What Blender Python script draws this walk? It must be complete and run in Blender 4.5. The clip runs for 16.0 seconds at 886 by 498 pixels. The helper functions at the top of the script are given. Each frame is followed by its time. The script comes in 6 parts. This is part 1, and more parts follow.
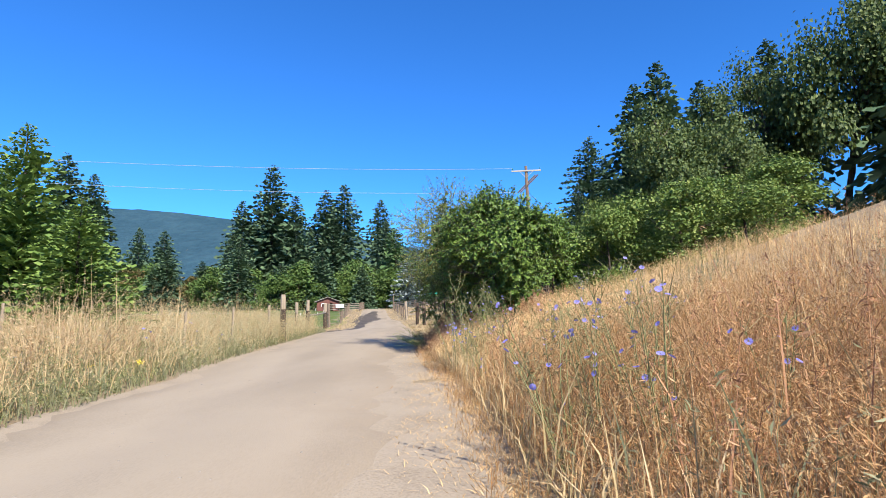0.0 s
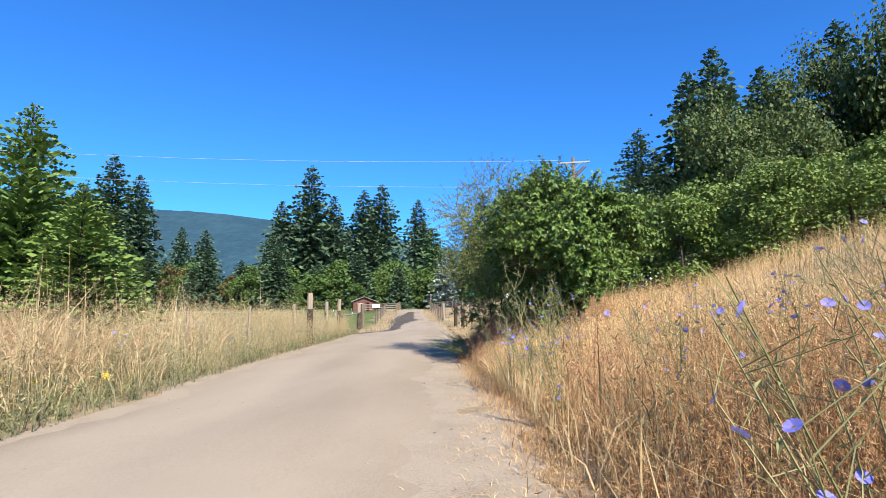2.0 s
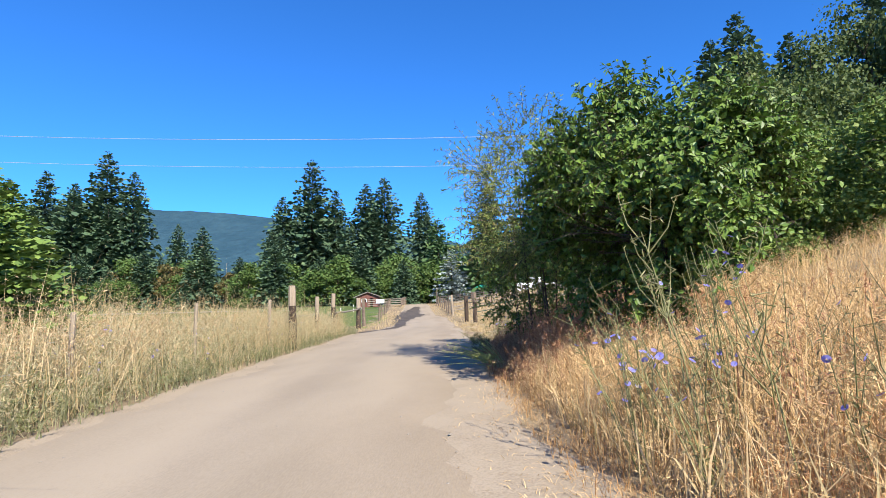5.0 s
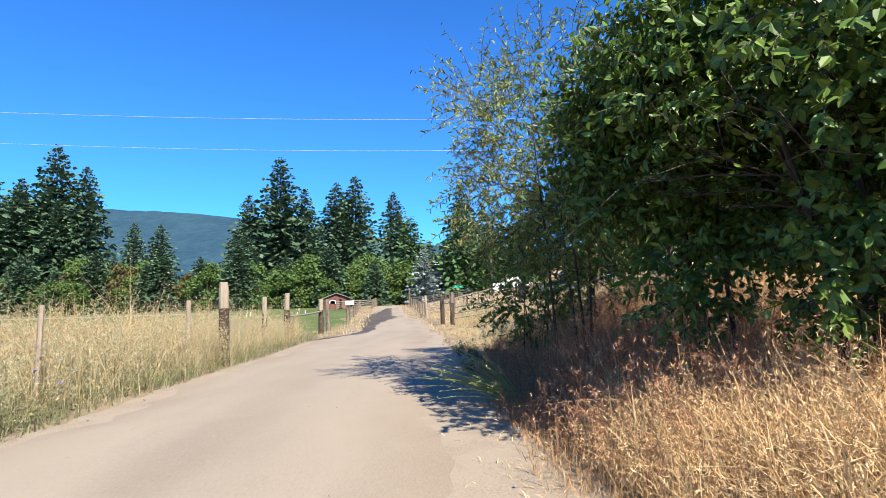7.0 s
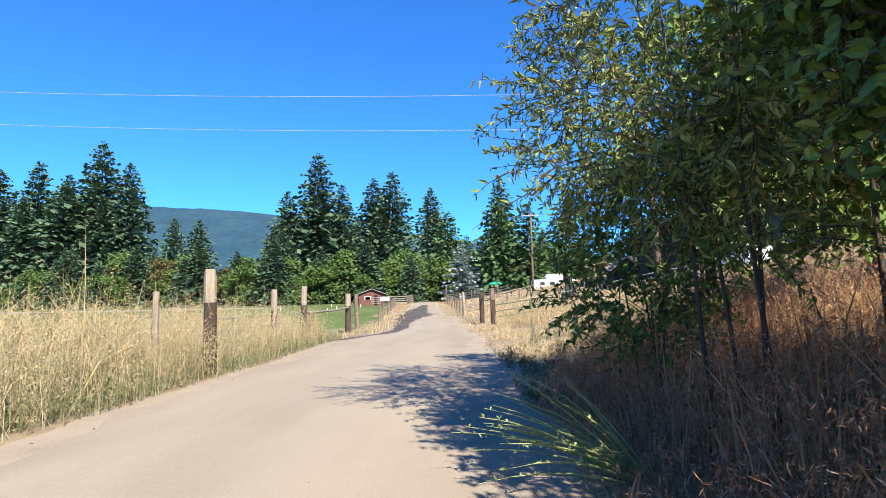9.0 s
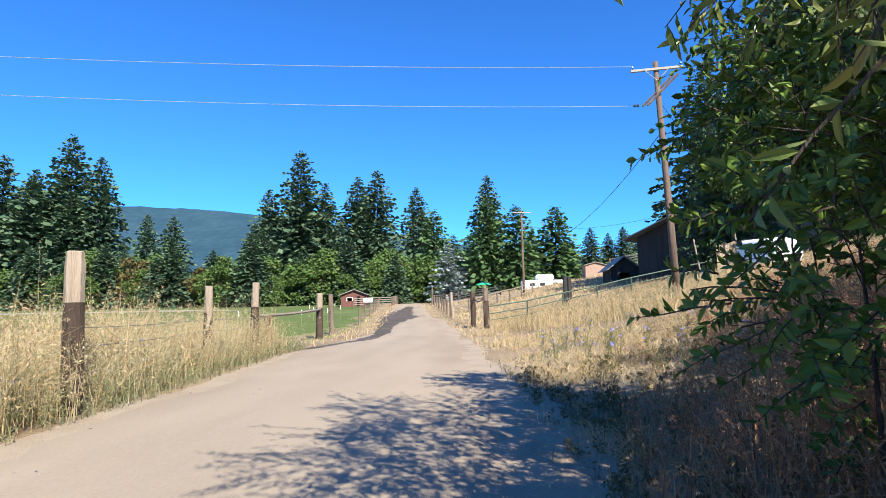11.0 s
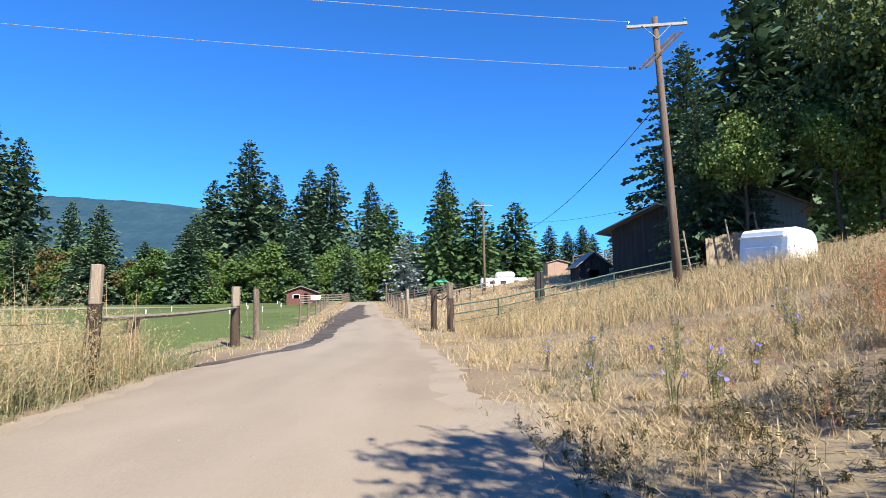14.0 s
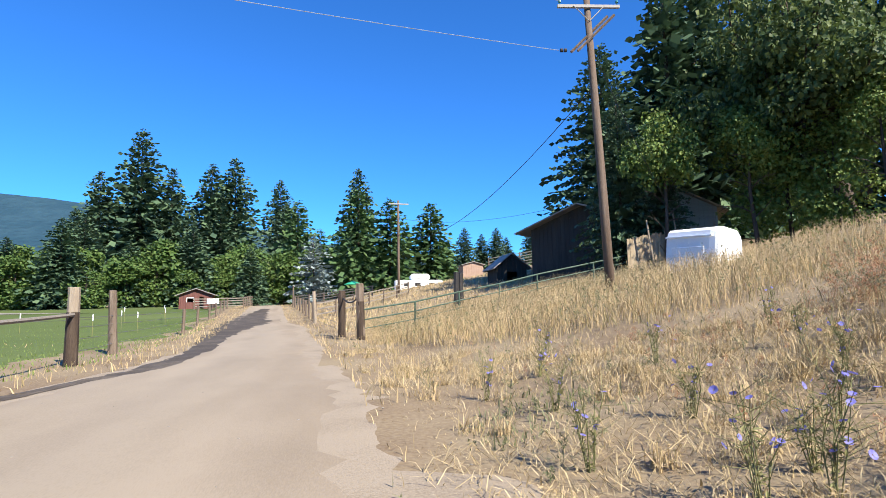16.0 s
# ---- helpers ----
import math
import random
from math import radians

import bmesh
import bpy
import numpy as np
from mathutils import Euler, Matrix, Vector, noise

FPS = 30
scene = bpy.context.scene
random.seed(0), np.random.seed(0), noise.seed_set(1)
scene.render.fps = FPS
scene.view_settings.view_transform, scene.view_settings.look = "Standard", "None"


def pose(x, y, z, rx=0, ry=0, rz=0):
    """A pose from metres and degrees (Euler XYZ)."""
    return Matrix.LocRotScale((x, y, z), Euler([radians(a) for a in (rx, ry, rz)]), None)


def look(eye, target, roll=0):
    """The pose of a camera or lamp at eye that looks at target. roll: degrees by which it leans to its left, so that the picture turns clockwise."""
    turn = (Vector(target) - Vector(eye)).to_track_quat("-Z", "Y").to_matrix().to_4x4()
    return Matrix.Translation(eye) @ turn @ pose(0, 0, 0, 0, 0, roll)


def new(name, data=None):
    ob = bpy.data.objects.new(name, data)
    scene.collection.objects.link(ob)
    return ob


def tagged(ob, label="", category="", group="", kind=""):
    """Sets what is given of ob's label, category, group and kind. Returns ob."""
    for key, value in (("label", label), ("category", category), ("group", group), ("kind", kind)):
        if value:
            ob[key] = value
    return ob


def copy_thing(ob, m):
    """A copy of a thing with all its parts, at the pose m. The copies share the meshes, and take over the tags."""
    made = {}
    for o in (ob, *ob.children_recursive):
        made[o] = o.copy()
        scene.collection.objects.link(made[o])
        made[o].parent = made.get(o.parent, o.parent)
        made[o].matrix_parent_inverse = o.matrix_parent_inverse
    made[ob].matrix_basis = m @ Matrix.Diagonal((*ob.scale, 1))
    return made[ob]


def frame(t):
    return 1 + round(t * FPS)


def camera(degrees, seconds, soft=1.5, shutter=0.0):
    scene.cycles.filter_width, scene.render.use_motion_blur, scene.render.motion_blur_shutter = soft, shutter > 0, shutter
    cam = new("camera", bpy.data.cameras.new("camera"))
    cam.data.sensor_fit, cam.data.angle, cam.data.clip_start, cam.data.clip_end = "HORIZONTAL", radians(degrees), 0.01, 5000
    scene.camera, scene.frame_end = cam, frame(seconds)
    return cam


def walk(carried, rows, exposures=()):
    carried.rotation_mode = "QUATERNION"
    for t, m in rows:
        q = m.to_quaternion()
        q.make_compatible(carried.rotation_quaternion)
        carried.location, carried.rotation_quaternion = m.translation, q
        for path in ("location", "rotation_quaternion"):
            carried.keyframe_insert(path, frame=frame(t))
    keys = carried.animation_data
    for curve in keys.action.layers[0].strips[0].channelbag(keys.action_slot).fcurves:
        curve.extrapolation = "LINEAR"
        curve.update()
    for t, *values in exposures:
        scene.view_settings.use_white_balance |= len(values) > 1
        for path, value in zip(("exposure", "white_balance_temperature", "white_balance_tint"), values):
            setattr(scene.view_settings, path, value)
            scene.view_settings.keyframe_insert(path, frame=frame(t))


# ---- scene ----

# ---- camera ----
cam = camera(79.4, 16.0, 0.5)
PATH = [
    (0, (0.0, 0.0, 1.292), (0.015, 1.987, 1.521), -0.7),
    (0.5, (-0.031, 0.659, 1.268), (-0.046, 2.645, 1.5), -0.4),
    (1, (-0.082, 1.3, 1.277), (-0.163, 3.284, 1.514), 0.0),
    (1.5, (-0.156, 2.018, 1.314), (-0.288, 4.0, 1.551), 0.2),
    (2, (-0.232, 2.61, 1.322), (-0.356, 4.593, 1.555), -0.1),
    (2.5, (-0.27, 3.239, 1.323), (-0.417, 5.22, 1.556), 0.2),
    (3, (-0.363, 3.842, 1.324), (-0.584, 5.817, 1.544), 0.7),
    (3.5, (-0.456, 4.427, 1.335), (-0.667, 6.404, 1.551), 0.1),
    (6, (-1.079, 9.07, 1.294), (-1.16, 11.057, 1.504), -1.8),
    (6.5, (-1.169, 9.985, 1.306), (-1.219, 11.973, 1.517), -1.8),
    (7, (-1.229, 10.843, 1.315), (-1.264, 12.831, 1.529), -1.7),
    (7.5, (-1.296, 11.753, 1.263), (-1.349, 13.742, 1.465), -2.1),
    (8, (-1.396, 12.539, 1.271), (-1.474, 14.526, 1.487), -1.9),
    (8.5, (-1.425, 13.322, 1.285), (-1.54, 15.307, 1.502), -1.6),
    (9, (-1.466, 14.088, 1.302), (-1.64, 16.07, 1.509), -1.1),
    (9.5, (-1.637, 14.981, 1.276), (-1.823, 16.962, 1.481), -1.2),
    (12, (-2.036, 19.464, 1.316), (-2.079, 21.452, 1.531), -1.4),
    (12.5, (-2.134, 20.265, 1.278), (-2.15, 22.254, 1.482), -1.6),
    (13, (-2.141, 21.266, 1.321), (-2.151, 23.256, 1.518), -1.2),
    (13.5, (-2.218, 22.048, 1.319), (-2.247, 24.037, 1.523), -0.5),
    (14, (-2.262, 22.811, 1.293), (-2.214, 24.8, 1.497), -0.7),
    (14.5, (-2.283, 23.553, 1.273), (-2.099, 25.534, 1.481), -1.3),
    (15, (-2.236, 24.346, 1.27), (-1.922, 26.31, 1.482), -1.7),
    (15.5, (-2.136, 25.128, 1.338), (-1.727, 27.074, 1.552), -1.6),
    (16, (-2.05, 25.684, 1.325), (-1.682, 27.639, 1.535), -1.0),
]
walk(cam, [(t, look(eye, target, roll)) for t, eye, target, roll in PATH],
     [(0, 1.25), (3.5, 1.25), (6, 1.3), (8.5, 1.47), (9.5, 1.47), (12, 1.3), (16, 1.25)])

# ---- light ----
SUN_AZ, SUN_EL = radians(-60), radians(40)      # azimuth from +x towards +y
sun_way = Vector((math.cos(SUN_AZ) * math.cos(SUN_EL), math.sin(SUN_AZ) * math.cos(SUN_EL), math.sin(SUN_EL)))
sun_data = bpy.data.lights.new("sun", "SUN")
sun_data.energy, sun_data.angle, sun_data.color = 4.5, radians(0.53), (1.0, 0.93, 0.81)
sun = new("sun", sun_data)
sun.matrix_world = look(sun_way * 100, (0, 0, 0))
world = bpy.data.worlds.new("sky")
scene.world = world
world.use_nodes = True
wn = world.node_tree.nodes
sky = wn.new("ShaderNodeTexSky")
sky.sky_type, sky.sun_disc = "NISHITA", False
sky.sun_elevation, sky.sun_rotation = SUN_EL, radians(90) - SUN_AZ
sky.altitude, sky.air_density, sky.dust_density, sky.ozone_density = 200, 1.0, 0.0, 3.5
wn["Background"].inputs["Strength"].default_value = 0.084
tone = wn.new("ShaderNodeMix")                 # clear deep blue of the day
tone.data_type, tone.blend_type = "RGBA", "MULTIPLY"
tone.inputs["Factor"].default_value = 1.0
tone.inputs[7].default_value = (0.23, 0.67, 1.22, 1)
world.node_tree.links.new(sky.outputs[0], tone.inputs[6])
world.node_tree.links.new(tone.outputs[2], wn["Background"].inputs["Color"])

# ---- materials ----
def node_mat(name):
    m = bpy.data.materials.new(name)
    m.use_nodes = True
    return m, m.node_tree.nodes, m.node_tree.links, m.node_tree.nodes["Principled BSDF"]


def ramp(nodes, stops):
    r = nodes.new("ShaderNodeValToRGB")
    el = r.color_ramp.elements
    while len(el) < len(stops):
        el.new(0.5)
    for e, (p, c) in zip(el, stops):
        e.position, e.color = p, (*c, 1)
    return r


def surface(name, stops, scale=4.0, fine=60.0, rough=0.85, bump=0.3, stretch=(1, 1, 1), metal=0.0, coarse=0.6, depth=0.01):
    """Two scales of noise over a colour ramp, with relief."""
    m, n, l, b = node_mat(name)
    co, mp = n.new("ShaderNodeTexCoord"), n.new("ShaderNodeMapping")
    mp.inputs["Scale"].default_value = stretch
    l.new(co.outputs["Object"], mp.inputs["Vector"])
    a, f, mix = n.new("ShaderNodeTexNoise"), n.new("ShaderNodeTexNoise"), n.new("ShaderNodeMix")
    a.inputs["Scale"].default_value, f.inputs["Scale"].default_value = scale, fine
    a.inputs["Detail"].default_value = f.inputs["Detail"].default_value = 6
    for t in (a, f):
        l.new(mp.outputs[0], t.inputs["Vector"])
    mix.inputs[0].default_value = 1 - coarse
    l.new(a.outputs["Fac"], mix.inputs[2])
    l.new(f.outputs["Fac"], mix.inputs[3])
    r = ramp(n, stops)
    l.new(mix.outputs[0], r.inputs[0])
    l.new(r.outputs[0], b.inputs["Base Color"])
    bp = n.new("ShaderNodeBump")
    bp.inputs["Strength"].default_value, bp.inputs["Distance"].default_value = bump, depth
    l.new(f.outputs["Fac"], bp.inputs["Height"])
    l.new(bp.outputs[0], b.inputs["Normal"])
    b.inputs["Roughness"].default_value, b.inputs["Metallic"].default_value = rough, metal
    b.inputs["Specular IOR Level"].default_value = 0.25
    return m


def leafy(name, stops, through_light=0.3, patch=0.25, rough=0.6, patch_scale=0.4):
    """Foliage: each leaf its own tone, drifting over the plant, with some light through it."""
    m, n, l, b = node_mat(name)
    g, co, no, mx = n.new("ShaderNodeNewGeometry"), n.new("ShaderNodeTexCoord"), n.new("ShaderNodeTexNoise"), n.new("ShaderNodeMix")
    no.inputs["Scale"].default_value = patch_scale
    no.inputs["Detail"].default_value = 3
    l.new(co.outputs["Object"], no.inputs["Vector"])
    mx.inputs[0].default_value = patch
    l.new(g.outputs["Random Per Island"], mx.inputs[2])
    l.new(no.outputs["Fac"], mx.inputs[3])
    r = ramp(n, stops)
    l.new(mx.outputs[0], r.inputs[0])
    l.new(r.outputs[0], b.inputs["Base Color"])
    b.inputs["Roughness"].default_value = rough
    b.inputs["Specular IOR Level"].default_value = 0.3
    tr, ms = n.new("ShaderNodeBsdfTranslucent"), n.new("ShaderNodeMixShader")
    l.new(r.outputs[0], tr.inputs["Color"])
    ms.inputs[0].default_value = through_light
    l.new(b.outputs[0], ms.inputs[1])
    l.new(tr.outputs[0], ms.inputs[2])
    l.new(ms.outputs[0], n["Material Output"].inputs["Surface"])
    return m


M_SOIL = surface("dry_soil", [(0.3, (0.141, 0.093, 0.057)), (0.45, (0.223, 0.164, 0.100)), (0.58, (0.275, 0.215, 0.133)), (0.75, (0.194, 0.146, 0.079))], 0.35, 18, 0.95, 0.5, depth=0.015)
M_ROAD = surface("packed_gravel", [(0.25, (0.214, 0.172, 0.122)), (0.42, (0.271, 0.221, 0.160)), (0.55, (0.318, 0.262, 0.192)), (0.75, (0.261, 0.212, 0.153))], 0.30, 45, 0.93, 0.3, stretch=(1.6, 0.45, 1), coarse=0.7, depth=0.008)
# wheel tracks polished paler than the loose gravel between and beside them
rn, rl = M_ROAD.node_tree.nodes, M_ROAD.node_tree.links
lane, wobble, add_ = rn.new("ShaderNodeAttribute"), rn.new("ShaderNodeTexNoise"), rn.new("ShaderNodeMath")
lane.attribute_name = "across"
wobble.inputs["Scale"].default_value, wobble.inputs["Detail"].default_value = 0.8, 5
add_.operation, add_.inputs[1].default_value = "MULTIPLY_ADD", 0.22
rl.new(rn["Texture Coordinate"].outputs["Object"], wobble.inputs["Vector"])
rl.new(wobble.outputs["Fac"], add_.inputs[0])
rl.new(lane.outputs["Fac"], add_.inputs[2])
bands = ramp(rn, [(0.10, (0.90, 0.89, 0.88)), (0.28, (0.98, 0.98, 0.98)), (0.42, (1.03, 1.03, 1.03)), (0.56, (0.95, 0.95, 0.96)), (0.68, (0.98, 0.98, 0.98)), (0.84, (1.03, 1.02, 1.01)), (1.0, (0.94, 0.92, 0.90))])
rl.new(add_.outputs[0], bands.inputs[0])
worn = rn.new("ShaderNodeMix")
worn.data_type, worn.blend_type = "RGBA", "MULTIPLY"
worn.inputs["Factor"].default_value = 1.0
base_ramp = next(n for n in rn if n.type == "VALTORGB" and n != bands)
rl.new(base_ramp.outputs[0], worn.inputs[6])
rl.new(bands.outputs[0], worn.inputs[7])
rl.new(worn.outputs[2], rn["Principled BSDF"].inputs["Base Color"])
M_STREAK = surface("dark_streak_soil", [(0.3, (0.052, 0.042, 0.031)), (0.5, (0.081, 0.065, 0.048)), (0.7, (0.161, 0.130, 0.096))], 0.9, 14, 0.75, 0.5)
M_VERGE = surface("trodden_verge", [(0.25, (0.185, 0.145, 0.100)), (0.42, (0.270, 0.217, 0.155)), (0.55, (0.330, 0.270, 0.197)), (0.75, (0.245, 0.192, 0.134))], 1.3, 55, 0.95, 0.5, coarse=0.45, depth=0.012)
M_PASTURE = surface("grazed_grass", [(0.3, (0.062, 0.093, 0.022)), (0.5, (0.093, 0.124, 0.031)), (0.66, (0.118, 0.149, 0.043)), (0.85, (0.161, 0.167, 0.062))], 0.06, 3.5, 0.9, 0.6, stretch=(0.5, 1.4, 1), coarse=0.65, depth=0.05)
M_TRACK = surface("pale_gravel", [(0.3, (0.236, 0.211, 0.174)), (0.7, (0.322, 0.291, 0.242))], 0.5, 12)
M_POST = surface("weathered_post", [(0.25, (0.056, 0.040, 0.031)), (0.5, (0.149, 0.112, 0.083)), (0.75, (0.260, 0.211, 0.161))], 3, 26, 0.9, 0.8, stretch=(3, 3, 0.35), depth=0.02)
M_POST_PALE = surface("pale_post", [(0.25, (0.186, 0.143, 0.099)), (0.5, (0.291, 0.236, 0.174)), (0.75, (0.359, 0.304, 0.229))], 3, 26, 0.9, 0.8, stretch=(3, 3, 0.35), depth=0.02)
M_POST_DARK = surface("dark_creosoted_post", [(0.25, (0.022, 0.015, 0.012)), (0.5, (0.056, 0.039, 0.028)), (0.8, (0.124, 0.093, 0.068))], 3, 26, 0.9, 0.8, stretch=(3, 3, 0.35), depth=0.02)
M_POLE = surface("treated_pole", [(0.25, (0.068, 0.046, 0.034)), (0.5, (0.143, 0.102, 0.074)), (0.75, (0.223, 0.174, 0.130))], 2, 30, 0.85, 0.6, stretch=(4, 4, 0.2), depth=0.02)
M_ARM = surface("bleached_timber", [(0.3, (0.279, 0.260, 0.229)), (0.7, (0.384, 0.359, 0.322))], 3, 40, 0.85, 0.4, stretch=(0.4, 3, 3))
M_DARK = surface("black_steel", [(0.3, (0.015, 0.015, 0.017)), (0.7, (0.05, 0.045, 0.04))], 5, 60, 0.6, 0.2)
M_GLASS_INS = surface("insulator_glass", [(0.3, (0.031, 0.136, 0.124)), (0.7, (0.074, 0.223, 0.205))], 8, 60, 0.15, 0.05)
M_WIRE = surface("bare_wire", [(0.3, (0.55, 0.58, 0.60)), (0.7, (0.75, 0.77, 0.78))], 2, 40, 0.4, 0.1, metal=0.6)
M_CABLE = surface("black_cable", [(0.3, (0.012, 0.013, 0.015)), (0.7, (0.03, 0.03, 0.035))], 2, 40, 0.6, 0.1)
M_FENCE_WIRE = surface("galvanised_wire", [(0.3, (0.136, 0.130, 0.118)), (0.7, (0.223, 0.211, 0.192))], 4, 60, 0.55, 0.1, metal=0.5)
M_PIPE = surface("green_pipe", [(0.3, (0.043, 0.074, 0.052)), (0.6, (0.074, 0.112, 0.081)), (0.8, (0.155, 0.149, 0.124))], 3, 50, 0.5, 0.2)
M_RAIL = surface("grey_rail", [(0.3, (0.161, 0.136, 0.112)), (0.7, (0.285, 0.254, 0.211))], 3, 40, 0.9, 0.5, stretch=(3, 3, 3))
# grey boards taken near black, so the barn's shade sits in the colour
M_BARN = surface("shaded_grey_boards", [(0.3, (0.031, 0.027, 0.025)), (0.55, (0.052, 0.046, 0.041)), (0.8, (0.087, 0.074, 0.065))], 1.2, 20, 0.9, 0.5, stretch=(3, 3, 0.3))
M_TIN = surface("roof_sheet", [(0.3, (0.211, 0.186, 0.161)), (0.7, (0.341, 0.310, 0.279))], 1.5, 30, 0.6, 0.2, metal=0.1)
M_PLANK = surface("tan_planks", [(0.3, (0.223, 0.167, 0.105)), (0.55, (0.322, 0.254, 0.167)), (0.8, (0.384, 0.316, 0.223))], 1.5, 25, 0.88, 0.5, stretch=(3, 3, 0.3))
M_SIDING = surface("pale_siding", [(0.3, (0.273, 0.285, 0.248)), (0.7, (0.372, 0.384, 0.341))], 2, 25, 0.8, 0.3, stretch=(0.4, 0.4, 3))
M_RED = surface("faded_red_boards", [(0.3, (0.097, 0.039, 0.032)), (0.55, (0.156, 0.067, 0.055)), (0.8, (0.223, 0.130, 0.104))], 1.5, 22, 0.88, 0.4, stretch=(3, 3, 0.3))
M_WHITE = surface("chalky_white_paint", [(0.25, (0.60, 0.60, 0.58)), (0.4, (0.76, 0.77, 0.76)), (0.75, (0.84, 0.85, 0.85))], 2.2, 30, 0.5, 0.15)
M_PINKSH = surface("salmon_boards", [(0.3, (0.310, 0.205, 0.149)), (0.7, (0.384, 0.273, 0.211))], 2, 25, 0.85, 0.3)
M_GREENCLOTH = surface("green_canvas", [(0.3, (0.02, 0.25, 0.14)), (0.7, (0.04, 0.38, 0.22))], 3, 40, 0.7, 0.2)
M_RUBBER = surface("old_tyre", [(0.3, (0.02, 0.02, 0.02)), (0.7, (0.05, 0.048, 0.045))], 4, 40, 0.8, 0.3)
M_BARK = surface("bark", [(0.3, (0.037, 0.028, 0.022)), (0.55, (0.081, 0.062, 0.050)), (0.8, (0.136, 0.118, 0.096))], 2, 14, 0.95, 1.0, stretch=(2, 2, 0.4), depth=0.05)
M_STONE = surface("pebble", [(0.3, (0.174, 0.149, 0.118)), (0.7, (0.310, 0.279, 0.236))], 6, 40, 0.9, 0.3)

M_FIR = leafy("fir_needles", [(0.1, (0.030, 0.059, 0.034)), (0.5, (0.059, 0.104, 0.056)), (0.9, (0.110, 0.168, 0.081))], 0.12, 0.3)
M_PINE = leafy("young_fir_needles", [(0.1, (0.067, 0.114, 0.029)), (0.5, (0.121, 0.195, 0.043)), (0.9, (0.203, 0.284, 0.067))], 0.2, 0.3)
M_CEDAR = leafy("cedar_sprays", [(0.1, (0.036, 0.072, 0.026)), (0.5, (0.065, 0.123, 0.041)), (0.9, (0.109, 0.174, 0.058))], 0.15, 0.3)
M_BLUE = leafy("blue_spruce_needles", [(0.1, (0.111, 0.142, 0.135)), (0.5, (0.197, 0.246, 0.233)), (0.9, (0.307, 0.356, 0.332))], 0.12, 0.3)
M_OAK = leafy("oak_leaves", [(0.1, (0.044, 0.069, 0.019)), (0.5, (0.078, 0.118, 0.033)), (0.9, (0.159, 0.196, 0.056))], 0.3, 0.3)
M_MIXED = leafy("broadleaf", [(0.1, (0.046, 0.087, 0.021)), (0.5, (0.076, 0.138, 0.030)), (0.9, (0.143, 0.194, 0.051))], 0.25, 0.35)
M_SHRUB = leafy("shrub_leaves", [(0.08, (0.046, 0.088, 0.015)), (0.5, (0.092, 0.162, 0.026)), (0.85, (0.164, 0.242, 0.048)), (0.97, (0.296, 0.316, 0.106))], 0.14, 0.3, 0.45, 1.1)
M_WILLOW = leafy("narrow_leaves", [(0.08, (0.100, 0.144, 0.031)), (0.5, (0.188, 0.237, 0.056)), (0.8, (0.312, 0.325, 0.100)), (0.96, (0.450, 0.275, 0.112))], 0.2, 0.25, 0.5, 0.6)
M_AUTUMN = leafy("turning_leaves", [(0.1, (0.07, 0.075, 0.025)), (0.6, (0.13, 0.11, 0.04)), (0.9, (0.22, 0.14, 0.05))], 0.3, 0.3)
M_OAT = leafy("ripe_wild_oats", [(0.05, (0.180, 0.088, 0.036)), (0.3, (0.325, 0.176, 0.070)), (0.65, (0.458, 0.280, 0.127)), (0.95, (0.528, 0.378, 0.213))], 0.18, 0.4, 0.7, 0.5)
M_STRAW = leafy("bleached_straw", [(0.05, (0.411, 0.258, 0.107)), (0.5, (0.661, 0.449, 0.218)), (0.95, (0.823, 0.610, 0.346))], 0.18, 0.4, 0.7, 0.4)
M_HAY = leafy("sunbleached_hay", [(0.05, (0.280, 0.207, 0.106)), (0.5, (0.482, 0.375, 0.207)), (0.95, (0.638, 0.521, 0.319))], 0.18, 0.4, 0.7, 0.4)
M_MEADOW = leafy("drying_meadow", [(0.05, (0.157, 0.150, 0.066)), (0.25, (0.299, 0.246, 0.117)), (0.55, (0.486, 0.359, 0.197)), (0.8, (0.581, 0.449, 0.270)), (0.97, (0.441, 0.254, 0.160))], 0.18, 0.5, 0.7, 0.45)
M_WEED = leafy("grey_green_weeds", [(0.1, (0.104, 0.114, 0.052)), (0.5, (0.187, 0.194, 0.101)), (0.9, (0.291, 0.278, 0.160))], 0.25, 0.4, 0.7, 0.5)
M_BRUSH = leafy("hillside_leaves", [(0.1, (0.072, 0.121, 0.024)), (0.5, (0.128, 0.197, 0.040)), (0.9, (0.233, 0.274, 0.072))], 0.25, 0.35)
M_BRACKEN = leafy("dead_bracken", [(0.1, (0.169, 0.082, 0.047)), (0.5, (0.375, 0.190, 0.104)), (0.9, (0.644, 0.379, 0.206))], 0.25, 0.4, 0.8, 0.5)
M_STEM = leafy("green_stems", [(0.1, (0.136, 0.136, 0.050)), (0.5, (0.211, 0.211, 0.087)), (0.9, (0.285, 0.267, 0.130))], 0.15, 0.3)
M_BROOM = leafy("broom_stems", [(0.1, (0.233, 0.270, 0.072)), (0.9, (0.413, 0.432, 0.180))], 0.15, 0.3)
M_PETAL = leafy("blue_petals", [(0.1, (0.161, 0.155, 0.528)), (0.5, (0.223, 0.217, 0.608)), (0.9, (0.310, 0.298, 0.672))], 0.3, 0.3)
M_UMBEL = leafy("cream_umbels", [(0.1, (0.298, 0.287, 0.228)), (0.9, (0.386, 0.376, 0.326))], 0.2, 0.3)
M_YELLOW = leafy("yellow_heads", [(0.1, (0.65, 0.48, 0.04)), (0.9, (0.8, 0.64, 0.08))], 0.2, 0.3)
